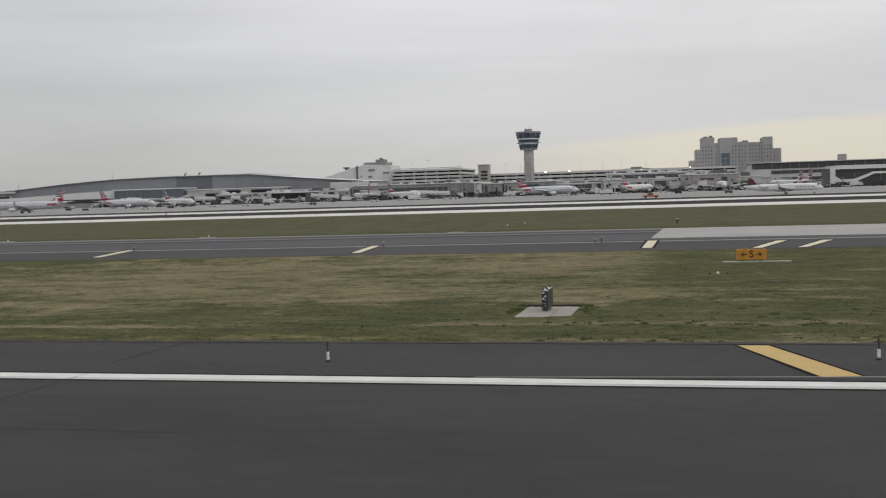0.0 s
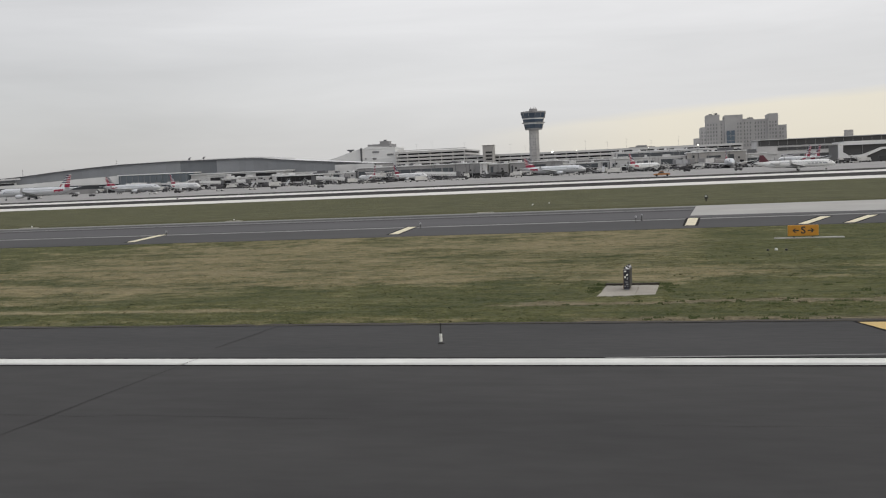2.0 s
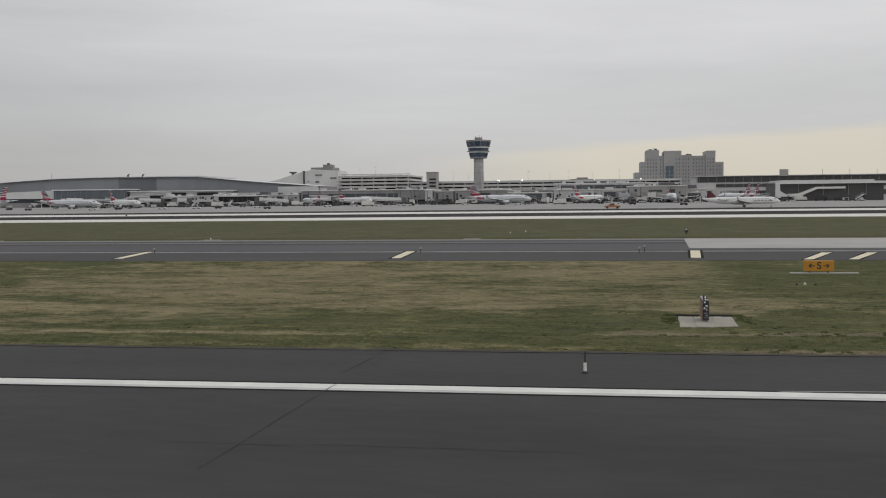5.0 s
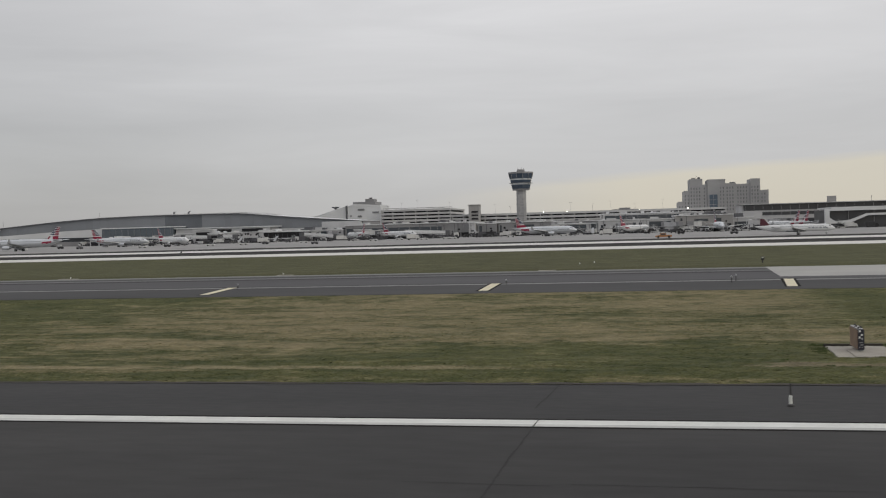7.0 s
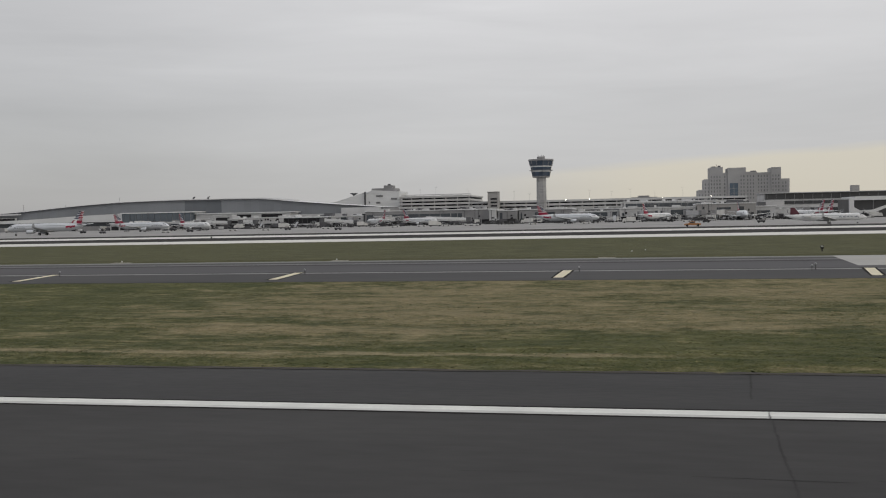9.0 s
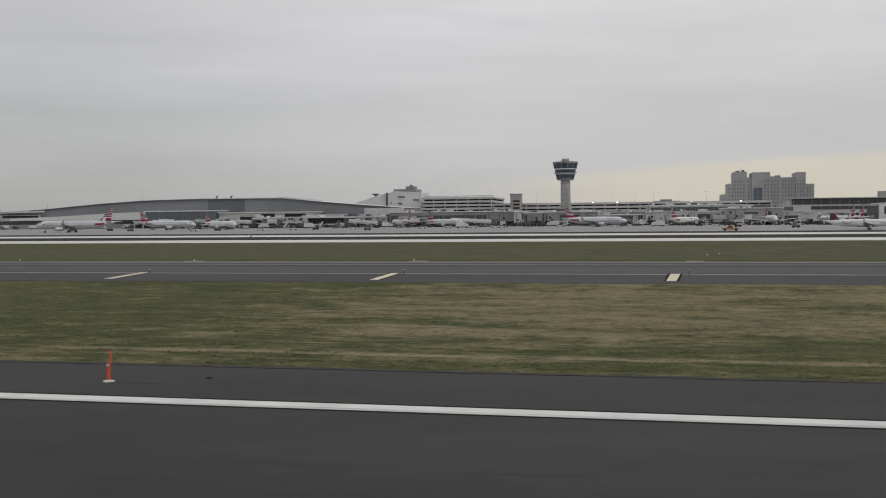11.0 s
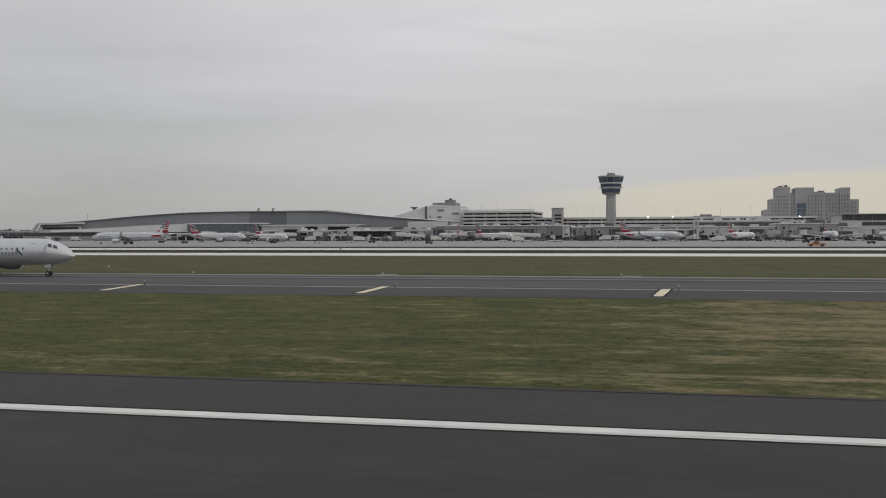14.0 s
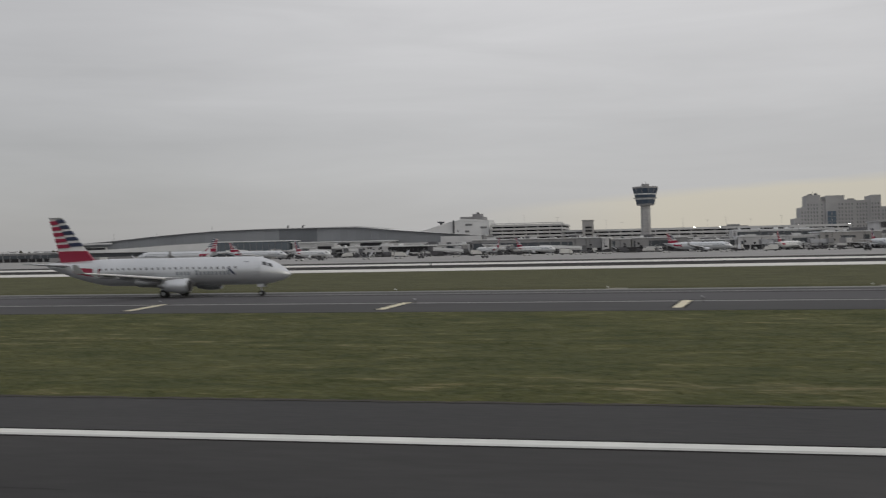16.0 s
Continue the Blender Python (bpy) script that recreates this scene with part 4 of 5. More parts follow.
    if fine:
        pane = mesh_from("cabin_window", bx(-0.10, 0.10, -0.02, 0.02, -0.13, 0.13, bevel=0.018), M["window"])
        for s in (-1, 1):
            for i in range(24):
                twin("cabin_window", pane, t, (-6.2 - i * 0.755, s * hw, wz0))
            part("door_mark", hull_patch(-5.25, -4.65, 0.60, 0.66, s, r, ry, zc), M["title"], t, "small dark mark over the cabin door")
            for dx in (-3.6, -L * 0.765):
                part("door", hull_patch(dx - 0.36, dx + 0.36, -0.45, 0.62, s, r, ry, zc), M[body], t, "closed cabin door")
    else:
        for s in (-1, 1):
            part("cabin_glazing", hull_patch(-L * 0.76, -L * 0.15, 0.36, 0.48, s, r, ry, zc), M["title"], t, "dark strip of cabin glazing")
    for s in (-1, 1):
        bm = bmesh.new()
        for u0, u1 in ((0.38, 0.50), (0.52, 0.64)):
            pts = []
            for u, e in ((u0, 0.50), (u1, 0.50), (u1 + 0.03, 0.74), (u0 + 0.06, 0.77)):
                kk = max(1 - (1 - u) ** 2, 0) ** 0.75
                cz = zc - 0.34 * r * (1 - u) ** 1.6
                a = math.asin(e)
                pts.append((-u * nl, s * (r * kk * math.cos(a) + 0.015), cz + ry * kk * math.sin(a) + 0.01))
            bm.faces.new([bm.verts.new(p) for p in (pts if s < 0 else pts[::-1])])
        part("cockpit_window", bm, M["window"], t)
        # airline title: plain blocks
        tx = -L * (0.218 if fine else 0.13)
        for i in range(13 if fine else 5):
            w = 0.36 if fine else 0.9
            xa = tx - (i + (i > 8)) * w * 1.38
            part("title_block", hull_patch(xa - w, xa, *((-0.26, 0.08 if i in (0, 8) else 0.0) if fine else (-0.14, 0.16)), s, r, ry, zc), M["title"], t, "grey-blue title block")
        part("nose_emblem", hull_patch(tx + 0.45, tx + 0.75, -0.24, 0.24, s, r, ry, zc, 0.014, -0.8), M["blue"], t, "small slanted blue and red emblem")
    part("antenna", bx(-L * 0.33, -L * 0.32, -0.02, 0.02, zc + ry - 0.02, zc + ry + 0.35), M["white"], t)
    return t


# the regional jet rolling on the taxiway
rj = airliner("regional_jet", "silver regional jet with red and blue striped tail on the taxiway", 31.7, 1.55, 1.35, 26.0, 9.75, fine=True)
rj.matrix_basis = pose(-123.8, 106.4, 0.012, 0, 0, 0)

a_big = airliner("airliner", "long silver airliner with red and blue striped tail on the apron", 44.5, 1.98, 1.75, 35.0, 11.8, group="airliners")
a_big.matrix_basis = pose(-335.5, 440, 0, 0, 0, 180)
mid = airliner("airliner", "white and silver airliner with striped tail before the gates", 36.5, 1.85, 1.55, 33.0, 10.7, group="airliners")
mid.matrix_basis = pose(-42.5, 552, 0, 0, 0, -3)
for x, y, yaw in ((-292, 530, 3), (36.6, 553, -88)):
    copy_thing(mid, pose(x, y, 0, 0, 0, yaw))
small = airliner("parked_jet", "small white jet parked nose-in at the gates", 36.0, 1.62, 1.5, 28.0, 10.6, tail="stripes", body="white", group="parked jets")
small.matrix_basis = pose(-143, 588, 0, 0, 0, -40)
for x, y, yaw in ((-262, 520, -35), (-198, 625, 124), (64.5, 591, 112), (71, 595, 110), (-2, 590, 62)):
    copy_thing(small, pose(x, y, 0, 0, 0, yaw))
tee = airliner("tee_tail_jet", "slim white jet with rear engines and maroon tail", 27.0, 1.2, 1.15, 21.0, 5.9, engine="rear", tail="tee", body="white")
tee.matrix_basis = pose(57.0, 360, 0, 0, 0, 0)


# ---- terminal buildings ----
def interp(pts, x):
    """Smooth height along an outline of (x, z)."""
    xs, zs = [p[0] for p in pts], [p[1] for p in pts]
    if x <= xs[0]:
        return zs[0]
    for i in range(len(xs) - 1):
        if x <= xs[i + 1]:
            f = (x - xs[i]) / (xs[i + 1] - xs[i])
            a = zs[max(i - 1, 0)]
            d = zs[min(i + 2, len(zs) - 1)]
            b, c = zs[i], zs[i + 1]
            return b + 0.5 * f * (c - a + f * (2 * a - 5 * b + 4 * c - d + f * (3 * (b - c) + d - a))) if 0 < i < len(xs) - 2 else b + (c - b) * f
    return zs[-1]


def at(ob):
    return ob.location


def wbox(name, ob, x0, x1, y0, y1, z0, z1, mat, label="", parent=None):
    """A box in world places, as a part of ob."""
    o = ob.location
    return part(name, bx(x0 - o.x, x1 - o.x, y0 - o.y, y1 - o.y, z0 - o.z, z1 - o.z), M[mat], parent or ob, label)


HALL_TOP = [(-542, 13.4), (-520, 14.6), (-497, 16.0), (-464, 18.5), (-440, 20.1), (-413, 21.4), (-390, 21.9), (-367, 22.1), (-330, 22.0), (-297, 21.7), (-281, 19.9), (-258, 17.8), (-234, 15.8), (-205, 13.6)]


def terminal_hall():
    t = thing("terminal_hall", -373, 700, 0, "long grey terminal hall under a gently curved pale roof", "terminal")
    o = t.location
    n = 56
    xs = [-542 + (542 - 205) * i / n for i in range(n + 1)]
    for a, b in zip(xs, xs[1:]):
        za, zb = interp(HALL_TOP, a), interp(HALL_TOP, b)
        bm = bmesh.new()
        slab_xz(bm, [(a + 0.02 - o.x, 0), (b - 0.02 - o.x, 0), (b - 0.02 - o.x, zb - 0.7), (a + 0.02 - o.x, za - 0.7)], -10, -9.6)
        dark = -362 < a < -335
        part("wall_panel", bm, M["darkbay"] if dark else M["cladding"], t, "dark glazed bay" if dark else "")
    pts = [(x - o.x, interp(HALL_TOP, x)) for x in xs]
    bm = bmesh.new()
    slab_xz(bm, [(x, z - 0.20) for x, z in pts][::-1] + pts, -12, 40)
    part("roof", bm, M["roofpale"], t, "thin pale curved roof")
    # shadow below the roof edge, put in as a dark slab
    bm = bmesh.new()
    slab_xz(bm, [(x, z - 0.75) for x, z in pts][::-1] + [(x, z - 0.21) for x, z in pts], -11.7, 38)
    part("eave_shade_strip", bm, M["plant"], t, "dark strip coloured as shadow under the roof edge")
    bm = bmesh.new()
    slab_xz(bm, [(pts[0][0], 0), (pts[-1][0], 0)] + [(x, z - 0.8) for x, z in pts[::-1]], -9.55, 39)
    part("core", bm, M["wallgrey"], t)
    # flat upper roof over the crown, ending in a pale beak
    for x0, x1, z0, z1, dz in ((-418, -283, 21.5, 21.9, 0.8),):
        bm = bmesh.new()
        slab_xz(bm, [(x0 - o.x, 21.2), (-367 - o.x, 22.0), (-301 - o.x, 21.6), (x1 - o.x, 19.9), (x1 - o.x, 20.7), (-297 - o.x, 22.3), (-367 - o.x, 22.35), (x0 - o.x, 21.5)], -11.8, 30)
        part("crown_roof", bm, M["wallpale"], t, "pale upper roof with a pointed end")
    # lower pale roof in front, rising eastward
    bm = bmesh.new()
    slab_xz(bm, [(-520 - o.x, 6.6), (-402 - o.x, 6.4), (-402 - o.x, 12.6), (-440 - o.x, 11.4), (-480 - o.x, 9.4), (-520 - o.x, 8.2)], -28, -10.2)
    part("lower_roof", bm, M["roofpale"], t, "sloping pale lower roof")
    wbox("lower_wall", t, -545, -402, 674, 689.7, 0, 6.3, "glass", "shaded glazed lower wall")
    wbox("wall_base", t, -545, -402, 672.5, 673.9, 0, 3.4, "wallgrey")
    # glass box
    g = wbox("glass_box", t, -401.6, -345, 668, 689.6, 0, 12.2, "hallglass", "dark blue glazed box")
    wbox("roof_edge", t, -402.5, -344, 667, 689.5, 12.25, 13.0, "roofpale")
    for i in range(12):
        x = -400 + i * 4.9
        wbox("mullion", t, x, x + 0.25, 667.6, 667.95, 0, 12.2, "cladding")
    # east end: stepped pale roofs and a dark window band
    wbox("east_block", t, -344, -270, 672, 689.6, 0, 10.6, "wallpale")
    wbox("east_roof", t, -345, -268, 671, 689.5, 10.7, 11.4, "roofpale")
    for a, b in ((-318, -300), (-292, -276)):
        wbox("window_band", t, a, b, 671.7, 671.95, 7.6, 9.8, "void")
    wbox("east_low_block", t, -269, -205, 672, 689.6, 0, 9.2, "wallpale")
    wbox("window_band", t, -222, -209, 671.7, 671.95, 6.4, 8.4, "void")
    wbox("east_pale_wall", t, -236, -206, 687.5, 689.9, 9.25, 13.4, "wallpale")
    # west end frame
    bm = bmesh.new()
    slab_xz(bm, [(-553 - o.x, 0), (-550.5 - o.x, 0), (-541.5 - o.x, 12.4), (-500 - o.x, 13.2), (-500 - o.x, 14.4), (-542.6 - o.x, 13.9)], -14, -12.2)
    part("end_frame", bm, M["wallpale"], t, "slanting pale end frame")
    bm = bmesh.new()
    slab_xz(bm, [(-550 - o.x, 0), (-505 - o.x, 0), (-505 - o.x, 11.0), (-541 - o.x, 11.0)], -12.1, -10.4)
    part("end_wall", bm, M["wallpale"], t, "pale west end wall")
    wbox("window_band", t, -538, -506, 687.5, 687.85, 9.0, 10.6, "void")
    # roof horns, masts
    for x in (-357, -345):
        bm = bmesh.new()
        loft(bm, [ring((x - o.x + dx, -4, 21.9 + dz), rr, "z", 8) for dx, dz, rr in ((0, 0, 0.7), (0.1, 1.4, 0.7), (0.5, 2.1, 0.8), (1.6, 2.5, 0.7))])
        part("roof_vent", bm, M["plant"], t, "curved dark roof vent")
    for x, h in ((-502, 5.5), (-418, 4.0), (-465, 2.0), (-545, 3.0)):
        z = interp(HALL_TOP, x)
        part("mast", tube((x - o.x, -6, z), (x - o.x, -6, z + h), 0.12, 6), M["pole"], t)
    return t


terminal_hall()


def white_hall():
    t = thing("white_hall", -266, 815, 0, "white hall with a swept wedge roof behind the terminal", "building")
    o = t.location
    bm = bmesh.new()
    pts = [(-300, 0), (-249.2, 0), (-249.2, 27.4), (-253, 26.7), (-262, 24.2), (-273, 20.8), (-284, 18.2), (-300, 15.5)]
    slab_xz(bm, [(x - o.x, z) for x, z in pts], -14, 15)
    part("hall_body", bm, M["roofpale"], t)
    wbox("end_slot", t, -250.6, -249.1, 799.5, 800.9, 15, 27.8, "plant", "dark vertical slot")
    part("roof_funnel", lathe([(0, 1.0), (1.6, 1.0), (2.2, 2.6), (2.8, 3.4), (3.2, 3.2)], c=(-263.5 - o.x, -2, 24.2), n=14), M["plant"], t, "dark flared rooftop funnel")
    b = thing("office_block", -234, 815, 0, "pale office block with grey plant room on its roof", "building")
    wbox("body", b, -249, -219.8, 800, 830, 0, 26.4, "roofpale")
    bm = bmesh.new()
    slab_xz(bm, [(-15, 26.5), (14, 26.5), (14, 27.6), (-9, 29.0), (-15, 27.0)], -15, 15)
    part("parapet", bm, M["roofpale"], b)
    wbox("plant_room", b, -244.8, -225.4, 803, 825, 28.2, 30.6, "wallgrey", "grey rooftop plant room")
    wbox("plant_tower", b, -234.5, -227, 805, 815, 30.65, 33.0, "wallgrey")
    wbox("plant_tower", b, -231, -229, 805, 808, 33.05, 34.2, "plant")
    for x0, x1, z0 in ((-240, -234, 23.2), (-240, -236.5, 17.6), (-227, -221.5, 20.6), (-246.5, -245.5, 18)):
        wbox("window", b, x0, x1, 799.6, 799.95, z0, z0 + 1.5, "hotelglass")


white_hall()


def garage(name, x0, x1, y, depth, top, storey, label, open_top=False):
    t = thing(name, (x0 + x1) / 2, y + depth / 2, 0, label, "car park")
    # solid dark block in place of the shade between the decks
    wbox("interior", t, x0 + 1, x1 - 1, y + 6, y + depth, 0, top - storey * 0.6, "void", "near-black block painted as the shade of the decks")
    z = top
    while z > 2:
        wbox("deck_parapet", t, x0, x1, y, y + 0.5, z - storey * 0.56, z, "garage")
        wbox("deck_slab", t, x0 + 0.3, x1 - 0.3, y + 0.5, y + 6, z - storey * 0.60, z - storey * 0.50, "garage")
        wbox("end_parapet", t, x1 - 0.5, x1, y + 0.55, y + depth, z - storey * 0.56, z, "garage")
        z -= storey
    n = max(3, int((x1 - x0) / 9))
    for i in range(n + 1):
        x = x0 + 0.5 + (x1 - x0 - 1) * i / n
        wbox("column", t, x - 0.35, x + 0.35, y + 0.1, y + 0.9, 0, top - storey * 0.4, "garage")
    wbox("roof_deck", t, x0, x1, y + 0.6, y + depth, top - storey * 0.55, top - storey * 0.45, "garage")
    return t


garage("parking_garage", -217.2, -157.8, 790, 70, 22.9, 2.9, "concrete multi-storey car park with open decks")
garage("long_parking_garage", -157.4, 62, 792, 70, 17.2, 2.9, "long low concrete car park with open decks")
rf = thing("garage_canopy", -190, 800, 21.6, "open steel roof frame at the end of the car park", "canopy")
wbox("canopy_beam", rf, -217, -158, 796, 797, 23.6, 24.2, "garage")
for x in range(-214, -157, 8):
    wbox("canopy_post", rf, x, x + 0.5, 796.2, 796.8, 21.7, 23.6, "garage")
st = thing("stair_tower", -136.8, 784, 0, "pale concrete stair tower with dark slots", "tower")
wbox("shaft", st, -141, -132.6, 779, 789.6, 0, 24.2, "walltan")
wbox("cap", st, -141.4, -132.2, 778.6, 789.7, 24.25, 24.8, "walltan")
# dark panels on the wall, coloured as the shade inside the slots
for z in (12.6, 15.4, 18.2):
    wbox("opening", st, -138.6, -133.4, 778.6, 778.95, z, z + 1.3, "void")


def control_tower():
    t = thing("control_tower", -90.6, 711, 0, "concrete airport control tower with flared blue-grey glazed cab", "control tower")
    part("shaft", loft(bmesh.new(), [[(sx * w, sy * w, z) for sx, sy in ((-1, -0.55), (-0.55, -1), (0.55, -1), (1, -0.55), (1, 0.55), (0.55, 1), (-0.55, 1), (-1, 0.55))] for w, z in ((4.0, 0), (3.5, 12), (3.3, 33))]), M["shaft"], t)
    for z in range(6, 32, 4):
        part("shaft_joint", loft(bmesh.new(), [[(sx * w, sy * w, zz) for sx, sy in ((-1, -0.55), (-0.55, -1), (0.55, -1), (1, -0.55), (1, 0.55), (0.55, 1), (-0.55, 1), (-1, 0.55))] for w, zz in ((3.82 - z * 0.012, z), (3.82 - z * 0.012, z + 0.18))]), M["wallgrey"], t)

    def tier(name, z0, z1, r0, r1, mat, label=""):
        n = 12
        rings = [[(r * math.cos(2 * math.pi * (i + 0.5) / n), r * math.sin(2 * math.pi * (i + 0.5) / n), z) for i in range(n)] for r, z in ((r0, z0), (r1, z1))]
        return part(name, loft(bmesh.new(), rings), M[mat], t, label)

    dice = random.Random(5)
    for z in range(5, 31, 2):
        for x in (-1.3, 0.0, 1.3):
            if dice.random() < 0.55:
                w = 3.97 - z * 0.0417 if z < 12 else 3.5 - (z - 12) * 0.0095
                part("slot_window", bx(x - 0.35, x + 0.35, -w - 0.05, -w + 0.3, z, z + 0.9), M["wallgrey"], t, "small grey slot window")

    tier("cab_base", 32.4, 33.4, 6.1, 6.5, "wallgrey")
    tier("lower_glazing", 33.45, 36.4, 6.5, 7.15, "cabglass", "dark sloped glazing")
    tier("lower_band", 36.45, 37.3, 7.2, 7.4, "roofpale", "pale spandrel band")
    tier("catwalk", 37.35, 37.7, 8.6, 8.6, "wallgrey")
    tier("middle_glazing", 37.75, 39.9, 7.4, 7.75, "cabglass", "dark sloped glazing")
    tier("upper_band", 39.95, 40.7, 7.85, 8.0, "roofpale", "pale spandrel band")
    tier("cab_glazing", 40.75, 44.4, 8.0, 9.0, "cabglass", "dark outward-leaning cab glazing")
    tier("cab_roof", 44.45, 45.6, 9.3, 9.2, "wallgrey")
    tier("roof_drum", 45.65, 47.6, 3.0, 2.8, "wallgrey")
    for i in range(12):
        a = 2 * math.pi * (i + 0.5) / 12
        part("mullion", tube((8.05 * math.cos(a), 8.05 * math.sin(a), 40.5), (9.05 * math.cos(a), 9.05 * math.sin(a), 44.5), 0.16, 5), M["wallgrey"], t)
    for x, h in ((-2, 1.2), (0.5, 1.6), (2, 1.0)):
        part("antenna", tube((x, 0, 47.6), (x, 0, 47.6 + h), 0.12, 6), M["plant"], t)


control_tower()


def hotel():
    t = thing("hotel", 64, 860, 0, "stepped grey precast hotel tower with vertical window strips", "hotel")
    blocks = ((27.6, 32.4, 23.1), (32.5, 37.2, 32.0), (37.3, 48.0, 41.8), (48.1, 51.9, 37.0), (52.0, 66.5, 41.0), (66.6, 75.2, 37.4), (75.3, 86.5, 36.6), (86.6, 94.4, 40.6), (94.5, 101.1, 31.0))
    for i, (a, b, h) in enumerate(blocks):
        y0 = 845 + (0.0, 0.6, 0.2, 1.4, 0.0, 1.0, 1.4, 0.3, 0.8)[i]
        wbox("block", t, a, b, y0, 870, 0, h, "hotel")
        wbox("parapet", t, a + 0.02, b - 0.02, y0 - 0.25, y0 - 0.02, h - 0.9, h + 0.25, "hotel")
        x = a + 0.9
        while x < b - 1.3:
            if not 51.5 < x < 60.5:
                z = 15.0
                while z < min(h, 37.5) - 3.0:
                    wbox("window", t, x, x + 0.9, y0 - 0.06, y0 - 0.01, z, z + 1.7, "hotelglass")
                    z += 3.0
            x += 2.3
        if b - a > 5:
            x = a + 2.0
            while x < b - 0.5:
                wbox("rib", t, x, x + 0.25, y0 - 0.3, y0 - 0.02, 12, min(h, 37) - 1.2, "hotel")
                x += 2.3
    wbox("atrium_glass", t, 53.4, 60.0, 844.6, 844.95, 12, 28.4, "atrium", "tall dark blue glazed atrium")
    for x in (53.2, 56.6, 60.1):
        wbox("atrium_mullion", t, x, x + 0.2, 844.3, 844.58, 12, 28.6, "hotel")
    for z in (16, 20, 24):
        wbox("atrium_mullion", t, 53.4, 60.0, 844.3, 844.58, z, z + 0.2, "hotel")
    wbox("rooftop_plant", t, 39.5, 42.5, 850, 856, 41.85, 43.0, "plant")
    wbox("rooftop_plant", t, 44.5, 46.5, 850, 856, 41.85, 43.6, "plant")
    part("antenna", tube((-20.5, -6, 41.8), (-20.5, -6, 45.4), 0.12, 6), M["plant"], t)
    wbox("rooftop_plant", t, 71, 75, 850, 858, 37.45, 38.6, "plant")


hotel()


def low_building(name, label, x0, x1, y0, depth, h, mat="wallpale", windows=(), roof="roofpale", lip=0.6, extras=(), ramp=True, busy=True):
    t = thing(name, (x0 + x1) / 2, y0 + depth / 2, 0, label, "terminal")
    wbox("wall", t, x0, x1, y0, y0 + depth, 0, h - lip, mat)
    wbox("roof", t, x0 - 0.4, x1 + 0.4, y0 - 0.5, y0 + depth, h - lip + 0.02, h, roof)
    for a, b, z0, z1 in windows:
        wbox("window", t, a, b, y0 - 0.25, y0 - 0.02, z0, z1, "glass")
        n = int((b - a) / 7)
        for i in range(1, n):
            x = a + (b - a) * i / n
            wbox("mullion", t, x - 0.12, x + 0.12, y0 - 0.36, y0 - 0.27, z0, z1, "wallgrey")
    x = x0 + 0.8
    while x < x1 - 5 and ramp:
        w = 4.5 + 3 * ((x * 7.3) % 1)
        # flat dark panel on the wall: the shade of a ramp opening as colour
        wbox("ramp_shade_panel", t, x, min(x + w, x1 - 0.5), y0 - 0.12, y0 - 0.02, 0.2, 3.0, "void", "dark panel painted as a shaded ramp opening")
        x += w + 0.6 + 1.6 * ((x * 3.7) % 1)
    dice = random.Random(int(x0 * 10) % 9973)
    for k in range(int((x1 - x0) / 3.2) if busy else 0):
        x = dice.uniform(x0 + 0.5, x1 - 2.5)
        z = dice.choice((2.9, 3.4, 4.6, 5.2))
        if z + 1.4 < h - lip and not any(a - 2.2 < x < b + 0.4 for a, b, _, _ in windows):
            wbox("small_window", t, x, x + dice.uniform(0.8, 2.0), y0 - 0.09, y0 - 0.02, z, z + dice.uniform(0.7, 1.4), "void")
        u = dice.uniform(x0 + 1, x1 - 3)
        if k % 2:
            wbox("roof_unit", t, u, u + dice.uniform(0.8, 2.6), y0 + 2 + dice.uniform(0, 9), y0 + 13, h + 0.02, h + dice.uniform(0.4, 1.5), dice.choice(("wallpale", "plant", "wallgrey", "roofpale")))
        if k % 3 == 0:
            wbox("downpipe", t, u, u + 0.3, y0 - 0.3, y0 - 0.1, 2.7, h - lip, dice.choice(("wallgrey", "plant")))
    for a, b, hh, d in extras:
        wbox("rooftop_unit", t, a, b, y0 + d, y0 + d + 6, h + 0.02, h + hh, "plant" if hh > 1.4 else "wallpale", "rooftop air unit")
    return t


low_building("west_annex", "low grey building far along the airfield", -660, -558, 720, 30, 8.0, "wallgrey", ((-650, -565, 3, 6),))
low_building("front_concourse", "low pale concourse before the glazed hall", -398, -330, 645, 16, 5.6, "wallpale", ((-394, -334, 2.8, 4.2),))
low_building("front_concourse", "low pale concourse with a dark window band", -329, -206, 642, 22, 7.4, "wallpale", ((-326, -300, 3.6, 6.0), (-254, -229, 3.0, 6.4), (-222, -210, 3.6, 6.2)), extras=((-310, -304, 1.6, 6), (-270, -262, 1.0, 6), (-236, -230, 2.0, 6)))
# its long dark window stands in for the shaded recess under the roof
low_building("canopy_terminal", "terminal wing, pale roof over dark glazing painted as a shaded recess", -204, -118.2, 640, 40, 10.1, "wallgrey", ((-203, -137, 2.6, 7.4),), extras=((-195, -190, 1.2, 8), (-170, -162, 1.0, 8), (-140, -134, 1.6, 10)))
low_building("grey_service_block", "windowless grey service block", -117.6, -113.2, 634, 40, 9.6, "wallpale", ())
low_building("grey_service_wing", "windowless grey service wing", -112.4, -99.5, 638, 40, 8.8, "wallgrey", ((-111.2, -109.4, 3.0, 7.0),))
low_building("brown_service_wing", "grey-brown service wing with shallow bays", -98.8, -64, 640, 40, 9.2, "wallgrey", ((-97.5, -96.6, 2, 7), (-88, -75, 3.4, 7.0)), extras=((-92, -86, 1.8, 8), (-74, -70, 1.2, 6)))
